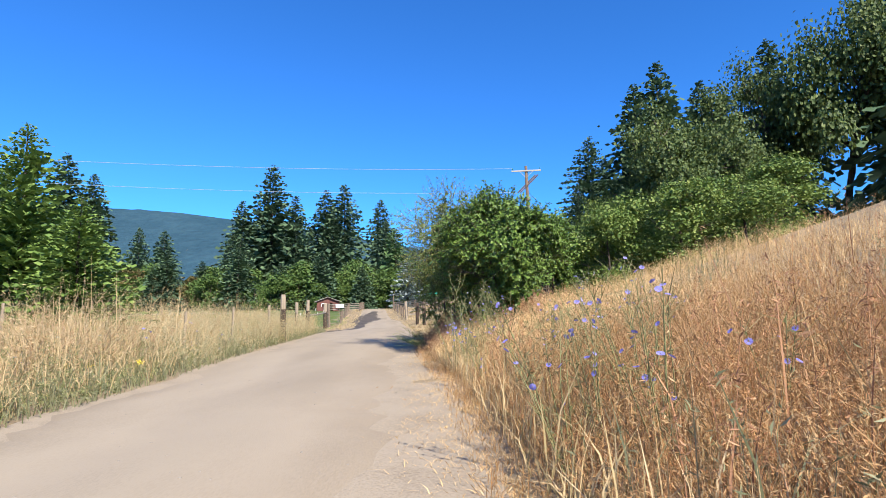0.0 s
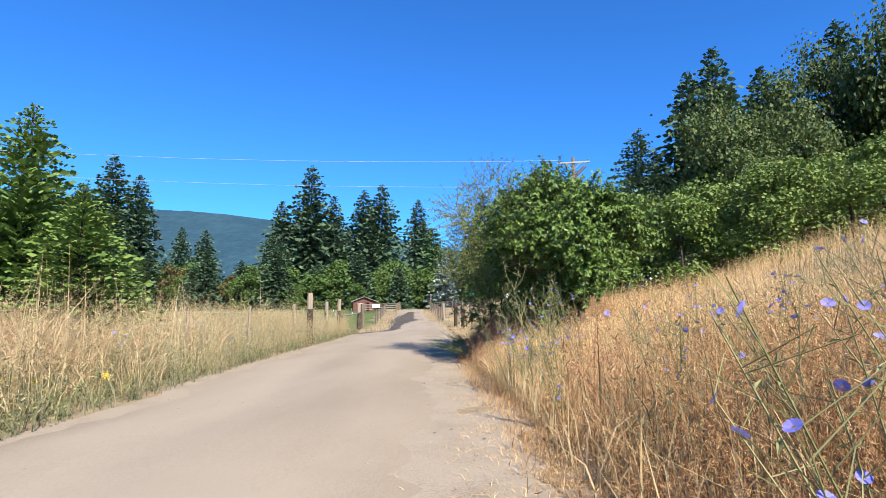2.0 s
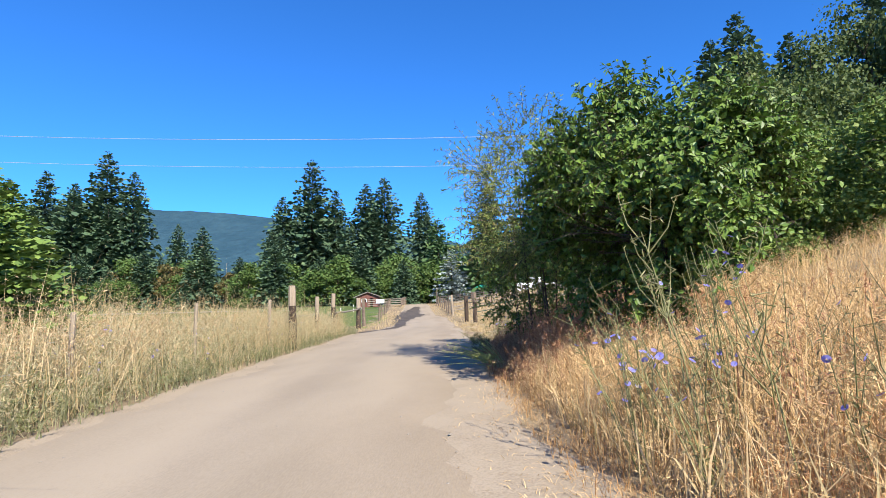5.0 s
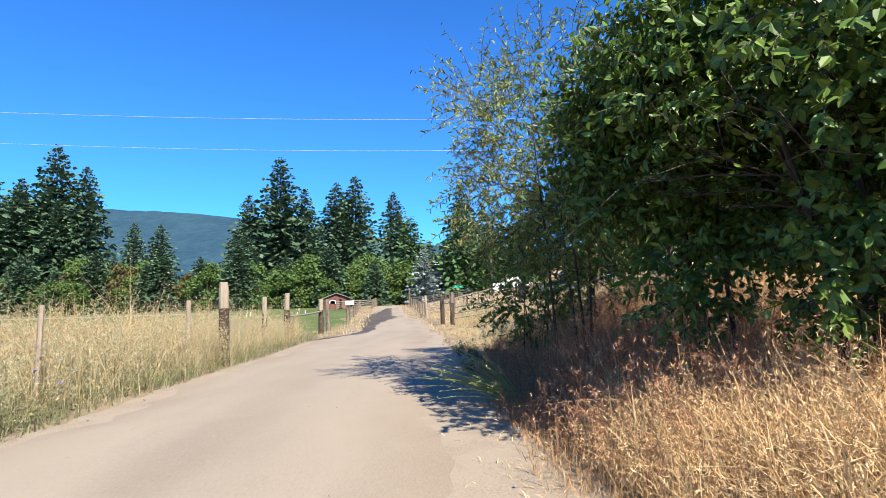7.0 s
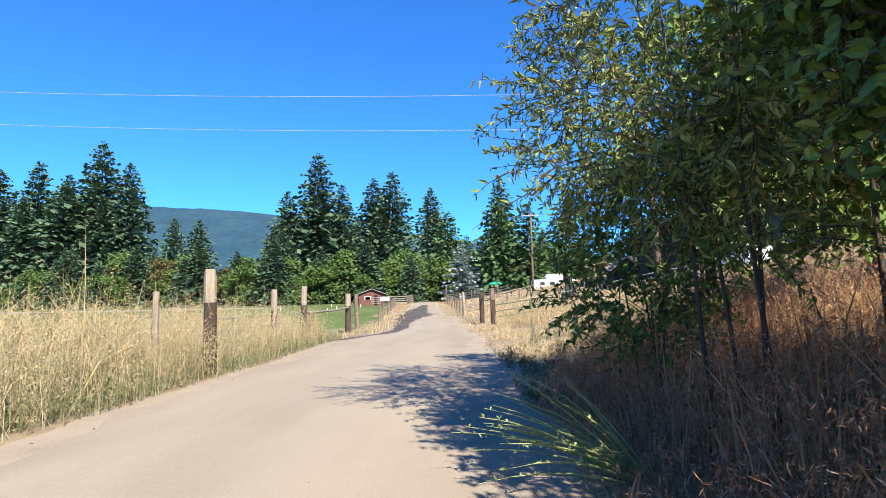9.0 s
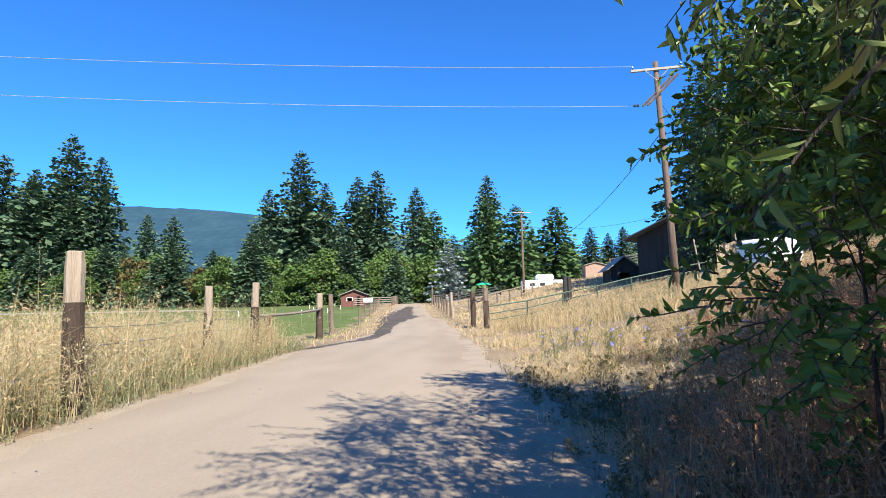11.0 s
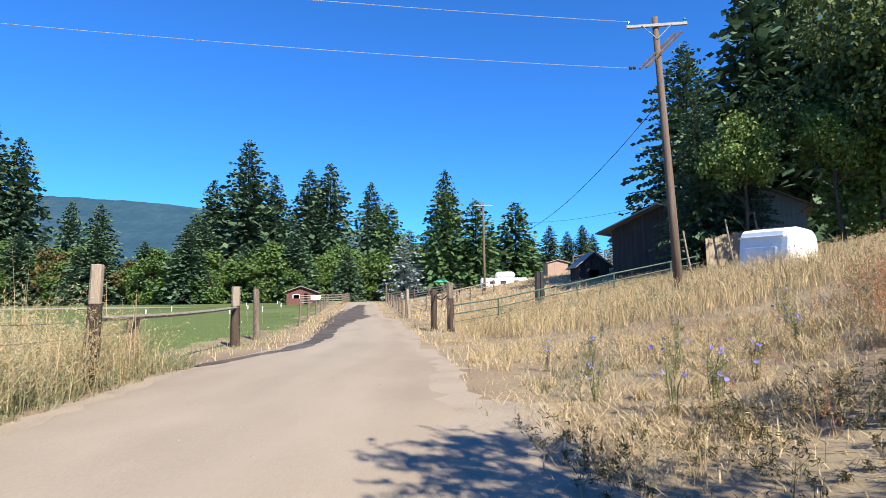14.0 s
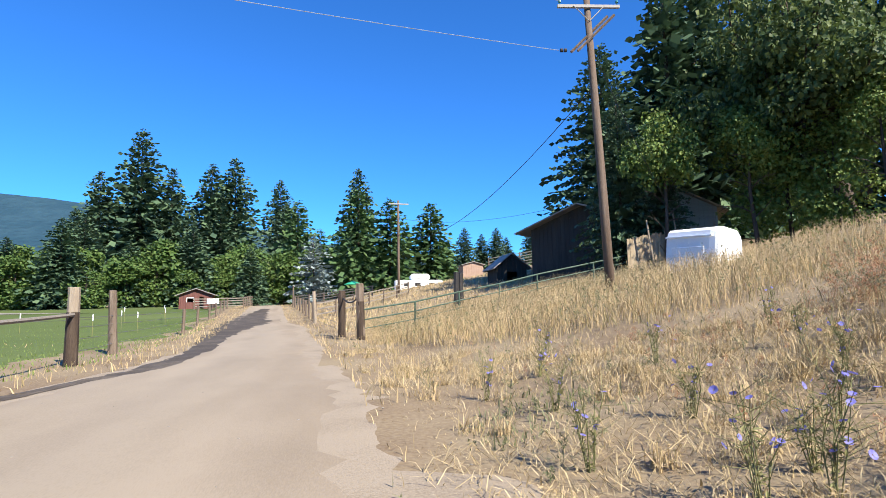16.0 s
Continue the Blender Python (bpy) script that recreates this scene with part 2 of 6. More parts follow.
# forest green shifted to blue: the haze of distance is in this colour
M_HILL = surface("hazed_far_forest", [(0.3, (0.011, 0.040, 0.062)), (0.5, (0.020, 0.055, 0.080)), (0.7, (0.032, 0.075, 0.100))], 0.006, 0.05, 1.0, 1.0, depth=8.0, stretch=(1, 1, 2))

# ---- ground shape ----
def lerp_at(v, xs, ys):
    return np.interp(v, xs, ys)


ROAD_Y = [-60, 0, 6, 11, 18, 26, 33, 36.5, 39, 44, 52, 60, 67, 100, 150, 200]
ROAD_LEFT = [-1.7, -4.55, -4.9, -5.3, -6.15, -6.7, -7.3, -7.2, -6.7, -6.85, -7.9, -8.8, -10.1, -14.1, -20.4, -26.9]
ROAD_RIGHT = [2.7, -0.2, -0.5, -0.75, -1.2, -1.6, -1.98, -2.2, -2.45, -3.0, -3.75, -4.6, -6.3, -10.3, -16.6, -23.1]


def road_mid(y):
    return (lerp_at(y, ROAD_Y, ROAD_LEFT) + lerp_at(y, ROAD_Y, ROAD_RIGHT)) / 2


def road_half(y):
    return (lerp_at(y, ROAD_Y, ROAD_RIGHT) - lerp_at(y, ROAD_Y, ROAD_LEFT)) / 2


def band_edge(x):
    """Where the tall grass begins behind the clearing."""
    return lerp_at(x, [-1.2, 0.8, 2.8, 4.5, 6.7, 9, 14, 20], [45.4, 40.0, 37.0, 35.5, 34.9, 35.0, 36.5, 39])


def toe(y):
    return lerp_at(y, [-30, 4, 9, 15, 20, 26, 40, 47, 66, 100, 200], [1.0, 0.7, 0.45, -0.2, -0.5, -0.7, -0.4, -0.8, -3.5, -8.0, -20])


def ground_z(x, y):
    x, y = np.asarray(x, float), np.asarray(y, float)
    u = np.maximum(0, x - toe(y))
    steep = lerp_at(y, [0, 18, 26, 34, 44, 52, 80, 120], [0.33, 0.33, 0.25, 0.227, 0.228, 0.192, 0.185, 0.15])
    bank = steep * u * u / (u + 1.1)
    bank = np.where(bank > 9, 9 + (bank - 9) * 0.35, bank)
    far = lerp_at(y, [0, 55, 80, 105, 150, 260, 400, 5000], [0, 0, 0.6, 1.6, 2.5, 4.0, 5.0, 5.0])
    fade = lerp_at(np.hypot(x, y), [250, 500], [1, 0])
    lump = 0.035 * np.sin(x * 1.7 + 1.3 * np.sin(y * 0.9)) * np.clip((np.abs(x - road_mid(y)) - road_half(y)) / 2, 0, 1)
    lump = lump * np.where((y > 10) & (x < road_mid(y) - road_half(y) - np.where(y > 30, 1.0, 4.5)), 0.2, 1.0)
    return far + bank * fade + lump


def gz(x, y):
    return float(ground_z(x, y))


# ---- building helpers ----
class Bag:
    """Collects vertices and faces for one mesh."""

    def __init__(self):
        self.v, self.f = [], []

    def add(self, verts, faces):
        k = len(self.v)
        self.v += [tuple(p) for p in verts]
        self.f += [tuple(i + k for i in f) for f in faces]
        return self

    def mesh(self, name, material, smooth=False):
        me = bpy.data.meshes.new(name)
        me.from_pydata(self.v, [], self.f)
        if smooth:
            me.polygons.foreach_set("use_smooth", [True] * len(me.polygons))
        me.materials.append(material)
        return me


def part(name, bag, material, parent=None, label="", smooth=False):
    ob = new(name, bag.mesh(name, material, smooth) if isinstance(bag, Bag) else bag)
    if parent:
        ob.parent = parent
    return tagged(ob, label) if label else ob


def thing(name, label, category, group="", kind="", at=(0, 0, 0), turn=0.0):
    ob = new(name)
    ob.empty_display_size = 0.2
    ob.matrix_basis = pose(*at, 0, 0, turn)
    return tagged(ob, label, category, group, kind)


def tube(bag, pts, radii, sides=7, cap=True, wob=0.0):
    """A round bar through the points."""
    pts = [Vector(p) for p in pts]
    rings = []
    for i, p in enumerate(pts):
        d = (pts[min(i + 1, len(pts) - 1)] - pts[max(i - 1, 0)]).normalized()
        a = d.cross(Vector((0.3, 0.9, 0.2)) if abs(d.z) > 0.9 else Vector((0, 0, 1))).normalized()
        b = d.cross(a)
        r = radii[i] if hasattr(radii, "__len__") else radii
        rings.append([p + (a * math.cos(6.2832 * k / sides) + b * math.sin(6.2832 * k / sides)) * r * (1 + wob * random.uniform(-1, 1)) for k in range(sides)])
    vs = [v for ring in rings for v in ring]
    fs = [(i * sides + k, i * sides + (k + 1) % sides, (i + 1) * sides + (k + 1) % sides, (i + 1) * sides + k) for i in range(len(pts) - 1) for k in range(sides)]
    if cap:
        fs += [tuple(range(sides))[::-1], tuple((len(pts) - 1) * sides + k for k in range(sides))]
    return bag.add(vs, fs)


def box(bag, lo, hi, bevel=0.0, m=None):
    """A box with chamfered upright and lying edges."""
    (x0, y0, z0), (x1, y1, z1) = lo, hi
    bm = bmesh.new()
    bmesh.ops.create_cube(bm, size=1)
    for v in bm.verts:
        v.co = ((v.co.x + 0.5) * (x1 - x0) + x0, (v.co.y + 0.5) * (y1 - y0) + y0, (v.co.z + 0.5) * (z1 - z0) + z0)
    if bevel:
        bmesh.ops.bevel(bm, geom=bm.edges[:], offset=bevel, segments=1, affect="EDGES")
    bm.verts.index_update()
    bag.add([(m @ v.co if m else v.co) for v in bm.verts], [[v.index for v in f.verts] for f in bm.faces])
    bm.free()
    return bag


def sag(a, b, drop, n=24):
    a, b = Vector(a), Vector(b)
    return [a.lerp(b, i / n) - Vector((0, 0, 4 * drop * (i / n) * (1 - i / n))) for i in range(n + 1)]


# ---- ground, road, pasture ----
def sheet(name, xs_of, ys, material, lift, label, category, ragged=0.0, cols=8):
    """A strip laid on the ground between two side lines."""
    rng = np.random.default_rng(7)
    bag, w = Bag(), cols + 1
    for i, y in enumerate(ys):
        a, b = xs_of(y)
        a += rng.normal(0, ragged) + ragged * 2.5 * math.sin(y * 1.1) * math.sin(y * 0.37 + 1)
        b += rng.normal(0, ragged) + ragged * 2.5 * math.sin(y * 0.9 + 2) * math.sin(y * 0.41)
        for j in range(w):
            x = a + (b - a) * j / cols
            bag.v.append((x, y, gz(x, y) + lift - (0.03 + lift if j in (0, cols) else 0)))
    bag.f = [(i * w + j, i * w + j + 1, (i + 1) * w + j + 1, (i + 1) * w + j) for i in range(len(ys) - 1) for j in range(cols)]
    ob = part(name, bag, material, smooth=True)
    ob.data.attributes.new("across", "FLOAT", "POINT").data.foreach_set("value", np.tile(np.linspace(0, 1, w), len(ys)).astype(np.float32))
    return tagged(ob, label, category, kind="structure")


gx = np.unique(np.r_[np.arange(-26, 30, 0.55), -26 - np.geomspace(1, 3500, 40), 30 + np.geomspace(1, 3500, 40)])
gy = np.unique(np.r_[np.arange(-12, 62, 0.5), -12 - np.geomspace(1, 3500, 30), np.arange(62, 130, 2.5), 130 + np.geomspace(1, 3500, 36)])
GX, GY = np.meshgrid(gx, gy)
GZ = ground_z(GX, GY) + np.random.default_rng(3).normal(0, 0.012, GX.shape) * (np.abs(GX - road_mid(GY)) > road_half(GY) + 0.5) * np.where((GY > 10) & (GX < -9), 0.2, 1.0)
bag = Bag()
bag.v = np.stack([GX, GY, GZ], -1).reshape(-1, 3).tolist()
nx = len(gx)
bag.f = [(i * nx + j, i * nx + j + 1, (i + 1) * nx + j + 1, (i + 1) * nx + j) for i in range(len(gy) - 1) for j in range(nx - 1)]
tagged(part("ground", bag, M_SOIL, smooth=True), "dry sandy soil littered with straw under wild grass", "ground", kind="structure")

road_ys = np.r_[np.arange(-30, 60, 0.35), np.arange(60, 190, 2.0)]
verge_half = lambda y: (road_mid(y) - road_half(y) - 0.55, max(road_mid(y) + road_half(y) + 0.6, toe(y) + 0.2 if y < 30 else -9e9))
sheet("verge", verge_half, road_ys, M_VERGE, 0.012, "trodden straw-strewn verge of the farm road", "verge", 0.06, 12)
sheet("road", lambda y: (road_mid(y) - road_half(y), road_mid(y) + road_half(y)), road_ys, M_ROAD, 0.03, "tan packed gravel farm road with faint wheel tracks", "road", 0.10, 12)
past_ys = np.r_[np.arange(12, 60, 1.5), np.arange(60, 112, 3)]
sheet("pasture", lambda y: (-140, lerp_at(y, [12, 30, 33, 36.5, 39, 43.4, 52, 60, 100], [-10.7, -9.6, -8.5, -8.0, -8.2, -8.8, -9.3, -10.4, -16.7])), past_ys, M_PASTURE, 0.04, "short grazed green pasture with yellow patches", "pasture", 0.12, 40)
sheet("far_track", lambda y: (-130, -27 - (y - 92) * 3), np.arange(92, 98, 1.0), M_TRACK, 0.08, "pale gravel track across the far pasture", "track", 0.2, 30)
# side track over the clearing towards the white canopy
bag = Bag()
for i in range(41):
    k = i / 40
    x = -2.6 + 17 * k
    y = float(band_edge(max(x, -0.3))) - lerp_at(k, [0, 0.12, 0.3, 1], [3.4, 2.6, 1.1, 1.1])
    w = lerp_at(k, [0, 0.1, 0.3, 1], [2.6, 1.7, 0.7, 0.55]) + 0.12 * math.sin(i * 1.9)
    for j in range(5):
        yy = y + (j / 4 - 0.5) * 2 * w
        bag.v.append((x, yy, gz(x, yy) + (0.016 if 0 < j < 4 else -0.03)))
bag.f = [(i * 5 + j, (i + 1) * 5 + j, (i + 1) * 5 + j + 1, i * 5 + j + 1) for i in range(40) for j in range(4)]
tagged(part("side_track", bag, M_SOIL, smooth=True), "bare worn side track through dry grass", "track", kind="structure")
# dark streak along and across the road
bag, rng = Bag(), np.random.default_rng(11)
streak_run = [(34.6, -7.3, 0.08), (36.5, -6.95, 0.26), (38.7, -6.3, 0.36), (41, -6.3, 0.40), (44.4, -6.5, 0.45), (48, -7.1, 0.55), (53, -7.9, 0.75), (58, -8.3, 0.95), (63, -8.6, 1.5), (67, -8.6, 2.0), (72, -9.4, 1.5), (80, -10.4, 1.5), (88, -11.0, 1.0), (96, -11.6, 0.7)]
sy, sx, sw = (np.array(c) for c in zip(*streak_run))
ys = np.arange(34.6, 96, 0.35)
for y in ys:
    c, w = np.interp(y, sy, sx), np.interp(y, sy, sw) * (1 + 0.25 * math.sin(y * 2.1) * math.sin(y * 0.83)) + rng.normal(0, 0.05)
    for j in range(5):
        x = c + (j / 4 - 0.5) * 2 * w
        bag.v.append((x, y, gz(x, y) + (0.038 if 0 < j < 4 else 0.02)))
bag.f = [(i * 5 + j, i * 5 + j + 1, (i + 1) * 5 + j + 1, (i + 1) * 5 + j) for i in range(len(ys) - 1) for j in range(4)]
tagged(part("damp_streak", bag, M_STREAK, smooth=True), "dark streak running along the gravel road", "streak", kind="structure")

# far ridge, wooded, with distance haze coloured in
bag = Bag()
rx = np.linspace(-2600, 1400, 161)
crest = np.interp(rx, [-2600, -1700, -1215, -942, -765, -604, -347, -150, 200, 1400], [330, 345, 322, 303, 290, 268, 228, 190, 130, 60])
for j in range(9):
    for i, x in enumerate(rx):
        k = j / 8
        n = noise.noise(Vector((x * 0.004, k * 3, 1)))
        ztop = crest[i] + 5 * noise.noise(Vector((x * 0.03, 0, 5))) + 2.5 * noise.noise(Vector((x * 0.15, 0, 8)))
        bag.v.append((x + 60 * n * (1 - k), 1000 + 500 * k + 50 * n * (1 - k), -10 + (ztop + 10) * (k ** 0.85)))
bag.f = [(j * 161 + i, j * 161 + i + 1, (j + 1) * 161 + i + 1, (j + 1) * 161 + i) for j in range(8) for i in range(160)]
tagged(part("backdrop", bag, M_HILL, smooth=True), "long wooded ridge far behind the trees, blue haze painted into its colour", "mountain", kind="structure")

# ---- trees ----
def spray(bag, p, d, size, rnd, width=0.45):
    """A ragged needle spray: two blades that share a spine."""
    d = d.normalized()
    s = d.cross(Vector((0, 0, 1)))
    s = s.normalized() if s.length > 1e-3 else Vector((1, 0, 0))
    s = (s + Vector((0, 0, rnd.uniform(-1.5, 1.5)))).normalized()
    w = size * width
    tip, mid = p + d * size + Vector((0, 0, -0.12 * size)), p + d * size * 0.45
    bag.add([p, mid + s * w + Vector((0, 0, -0.2 * w)), tip, mid - s * w + Vector((0, 0, -0.2 * w))],
            [(0, 1, 2), (0, 2, 3)])


def conifer(name, h, r, seed, material, label, category, droop=0.35, base=0.06, whorls=34, per=7, fine=1.0, power=0.85, gap=0.12, fan=1.0):
    """A tapered trunk with whorls of drooping boughs, each hung with sprays."""
    rnd = random.Random(seed)
    root = thing(name, label, category)
    tb, cb = Bag(), Bag()
    tube(tb, [(0, 0, -0.4), (0.05, 0, h * 0.3), (0, 0.06, h * 0.7), (0, 0, h * 0.99)], [h * 0.016, h * 0.012, h * 0.006, 0.02], 6)
    for i in range(whorls):
        k = base + (1 - base) * (i / whorls) ** 0.95
        reach = r * ((1 - k) ** power) * (0.55 + 0.45 * min(1, (k - base) / 0.12 + 0.35))
        for j in range(per):
            if rnd.random() < gap:
                continue
            az = 6.2832 * (j + rnd.random() * 0.8) / per + i * 1.3
            L = reach * rnd.uniform(0.55, 1.15)
            d = Vector((math.cos(az), math.sin(az), 0.25 * k - droop * (1 - k) * rnd.uniform(0.6, 1.3)))
            p0 = Vector((0, 0, h * k + rnd.uniform(-1.3, 1.3) * h / whorls))
            n = max(2, int(3 + 4 * (1 - k) * fine))
            for q in range(n):
                f = (q + 0.6) / n
                p = p0 + d * L * f + Vector((0, 0, -0.12 * L * f * f))
                side = Vector((-math.sin(az), math.cos(az), 0)) * rnd.choice((-1, 1)) * rnd.uniform(0.2, 0.9)
                spray(cb, p, d + side, (0.30 * L / math.sqrt(n) * 1.6 + 0.010 * h) * fan * rnd.uniform(0.7, 1.25), rnd)
        if i % 3 == 0:
            spray(cb, Vector((0, 0, h * k)), Vector((rnd.uniform(-1, 1), rnd.uniform(-1, 1), 0.5)), reach * 0.6 + 0.02 * h, rnd)
    for q in range(5):
        spray(cb, Vector((0, 0, h * (0.95 + 0.008 * q))), Vector((rnd.uniform(-0.6, 0.6), rnd.uniform(-0.6, 0.6), 1)), 0.03 * h, rnd, 0.2)
    part("trunk", tb, M_BARK, root, smooth=True)
    part("crown", cb, material, root)
    return root


def leaf(bag, p, size, rnd, slim=0.5, hang=0.0, face=(0, 0, 1)):
    """A folded leaf with a point, its upper side turned roughly the given way."""
    d = Vector((rnd.gauss(0, 1), rnd.gauss(0, 1), rnd.gauss(0, 0.7) - hang)).normalized()
    s = d.cross(Vector(face) + Vector((rnd.gauss(0, 0.45), rnd.gauss(0, 0.45), rnd.gauss(0, 0.3)))).normalized() * size * slim
    n = s.cross(d).normalized() * size * 0.12
    bag.add([p, p + d * size * 0.45 + s + n, p + d * size, p + d * size * 0.45 - s + n], [(0, 1, 2), (0, 2, 3)])


def limbs(bag, rnd, height, spread, count, r0, lean=(0, 0), stems=1, start=0.25):
    """Trunk and forking limbs; gives back the limb ends."""
    ends = []
    for s in range(stems):
        a0 = rnd.uniform(0, 6.28)
        off = Vector((math.cos(a0), math.sin(a0), 0)) * (0.25 * (stems > 1))
        top = Vector((lean[0], lean[1], height * 0.8)) + off * spread * 0.9 * (stems > 1) + Vector((rnd.uniform(-.3, .3), rnd.uniform(-.3, .3), 0))
        base = off * 1.2 + Vector((0, 0, -0.3))
        mid = base.lerp(top, 0.5) + Vector((rnd.uniform(-.12, .12), rnd.uniform(-.12, .12), 0)) * height * 0.3
        tube(bag, [base, base.lerp(mid, 0.5), mid, mid.lerp(top, 0.6), top], [r0, r0 * .8, r0 * .62, r0 * .4, r0 * .15], 7, wob=0.06)
        for c in range(count // stems):
            f = start + (1 - start) * (c + rnd.random()) / (count // stems)
            p = base.lerp(mid, f * 2) if f < 0.5 else mid.lerp(top, f * 2 - 1)
            az = rnd.uniform(0, 6.28)
            L = spread * rnd.uniform(0.55, 1.0) * (1.1 - 0.5 * f)
            q = p + Vector((math.cos(az) * L, math.sin(az) * L, L * rnd.uniform(0.1, 0.7)))
            m = p.lerp(q, 0.5) + Vector((rnd.uniform(-.1, .1), rnd.uniform(-.1, .1), rnd.uniform(-.02, .14))) * L
            tube(bag, [p, m, q], [r0 * .33 * (1.1 - f), r0 * .2, r0 * .05], 5, cap=False)
            ends.append((m, q))
            for _ in range(2):
                e = q + Vector((rnd.gauss(0, .35), rnd.gauss(0, .35), rnd.gauss(0.05, .25))) * L
                tube(bag, [m.lerp(q, 0.5), q.lerp(e, 0.4), e], [r0 * .12, r0 * .07, r0 * .02], 4, cap=False)
                ends.append((q, e))
    return ends


def broadleaf(name, h, r, seed, material, label, category, leaves=5000, size=0.5, lobes=14, low=0.2, slim=0.45, flat=0.8, r0=None):
    """A tree of limbs and a crown of many leaf clusters in uneven lobes with gaps."""
    rnd = random.Random(seed)
    root = thing(name, label, category)
    tb, cb = Bag(), Bag()
    limbs(tb, rnd, h, r * 0.8, 14, r0 or h * 0.02)
    centres = []
    for i in range(lobes):
        k = rnd.random()
        z = h * (low + (0.9 - low) * k)
        wide = r * math.sqrt(max(0.08, 1 - ((k - 0.42) / 0.62) ** 2)) * 0.72
        az = 6.2832 * i * 0.382 + rnd.uniform(-0.4, 0.4)
        f = math.sqrt(rnd.uniform(0.15, 1))
        centres.append((Vector((math.cos(az) * wide * f, math.sin(az) * wide * f, z)), r * rnd.uniform(0.30, 0.48)))
    for i in range(leaves):
        c, lr = centres[i % lobes]
        d = Vector((rnd.gauss(0, 1), rnd.gauss(0, 1), rnd.gauss(0, 1) + 0.2)).normalized()
        p = c + Vector((d.x, d.y, d.z * flat)) * lr * (rnd.random() ** 0.35) * rnd.uniform(0.85, 1.12)
        leaf(cb, p, size * rnd.uniform(0.6, 1.3), rnd, slim, 0, (d.x, d.y, d.z + 0.35))
    part("trunk", tb, M_BARK, root, smooth=True)
    part("crown", cb, material, root)
    return root


def plant_at(kind, x, y, top, scale_to, turn, wide=1.0, sink=0.0):
    """A copy of a tree with its tip at the given height."""
    z = gz(x, y) - sink
    s = (top - z) / scale_to
    ob = copy_thing(kind, Matrix.LocRotScale((x, y, z), Euler((0, 0, radians(turn))), None))
    ob.scale = (s * wide, s * wide, s)
    return ob


def retire(*kinds):
    for k in kinds:
        for o in (*k.children_recursive, k):
            bpy.data.objects.remove(o)


FIR = "tall dark green fir tree with drooping boughs behind the pasture"
firs = [conifer("fir_tree", 50, 16.5, s, M_FIR, FIR, "tree", 0.42, 0.03, 62, 11, 1.6, 0.72, 0.06, 0.88) for s in (1, 2, 3)]
rnd = random.Random(5)
FIR_SPOTS = [  # x, y, tip height, breadth
    (-66.0, 209, 59.5, 1.05), (-57.5, 212, 48.0, 0.95), (-76.5, 206, 45.0, 1.0), (-70, 215, 44, 1.0),
    (-39.5, 221, 54.5, 1.0), (-47.5, 222, 52.5, 1.05), (-43, 216, 40, 1.1), (-28.2, 257, 55.5, 0.95), (-24, 240, 42, 1),
    (-93.7, 132, 41.7, 1.05), (-86.5, 132, 36.5, 0.9), (-101, 131, 34, 1.1), (-108, 130, 37, 0.95), (-116, 128, 35, 1.1), (-97.5, 126, 31, 1.1), (-90, 128, 28, 1.1), (-126, 130, 38, 1), (-104, 122, 27, 1.1),
    (-62, 120, 20.0, 1.1), (-70, 124, 21.5, 0.85), (-56, 150, 22, 1.2), (-60, 155, 24, 1.1),
    (1.66, 155, 35.0, 0.95)]
for i, (x, y, z, w) in enumerate(FIR_SPOTS):
    plant_at(firs[i % 3], x, y, z, 50, i * 77, w)
# younger firs mixed into the pasture edge
for i in range(15):
    x = -92 + i * 5.3 + 2.0 * math.sin(i * 2.3)
    plant_at(firs[i % 3], x, 111 + 3 * math.sin(i * 1.7) + max(0, (x + 40) * 0.25), 9.5 + 5.0 * abs(math.sin(i * 1.1)), 50, i * 40, 1.25)
# the dark firs on the hillside
for i, (x, y, z, w) in enumerate([(28.4, 66, 33.0, 0.95), (34.0, 66, 30.5, 1.0), (25.0, 65, 29.5, 1.0), (39, 70, 29, 1.0), (43, 66, 36, 1), (50, 52, 36, 1.1)]):
    plant_at(firs[(i + 1) % 3], x, y, z, 50, i * 51 + 20, w * 0.95)
for i, (x, y, z) in enumerate([(24.8, 142, 18.6), (29, 143, 17.4), (32, 141, 18.6), (35.5, 145, 17), (39.5, 140, 18.4), (44, 142, 19), (50, 140, 20), (58, 138, 22)]):
    plant_at(firs[i % 3], x, y, z, 50, i * 63, 1.2)
retire(*firs)
yard = conifer("fir_tree", 17, 6.6, 21, M_FIR, "dark yard fir with broad low boughs beside the grey barn", "tree", 0.15, 0.08, 58, 12, 5.0, 0.7, 0.08, 0.72)
for x, y, z in ((18.9, 65.0, 22.6), (17.4, 55.2, 11.8), (21.5, 67, 20.5), (14.9, 55.8, 14.5)):
    plant_at(yard, x, y, z, 17, x * 40, 0.95 if x > 18 else 0.72)
retire(yard)
young = [conifer("young_fir", 8, 3.4, 30 + s, M_PINE, "sunlit bright green young fir with upswept boughs", "tree", -0.15, 0.03, 54, 12, 5.0, 0.75, 0.06, 0.75) for s in range(2)]
for i, (x, y, z, w) in enumerate([(-14.6, 18.5, 8.1, 0.95), (-11.9, 17.6, 5.2, 1.15), (-16.3, 20.5, 6.2, 1.2), (-13.4, 20.2, 4.9, 1.2), (-17.8, 18.0, 5.4, 1.3), (-19.5, 22, 6.8, 1.1)]):
    plant_at(young[i % 2], x, y, z, 8, i * 70, w)
retire(*young)
cedar = [conifer("cedar_tree", 18, 5.6, 40 + s, M_CEDAR, "dense rounded green cedar standing by the far yard", "tree", 0.5, 0.02, 44, 10, 1.0, 0.55, 0.02) for s in range(2)]
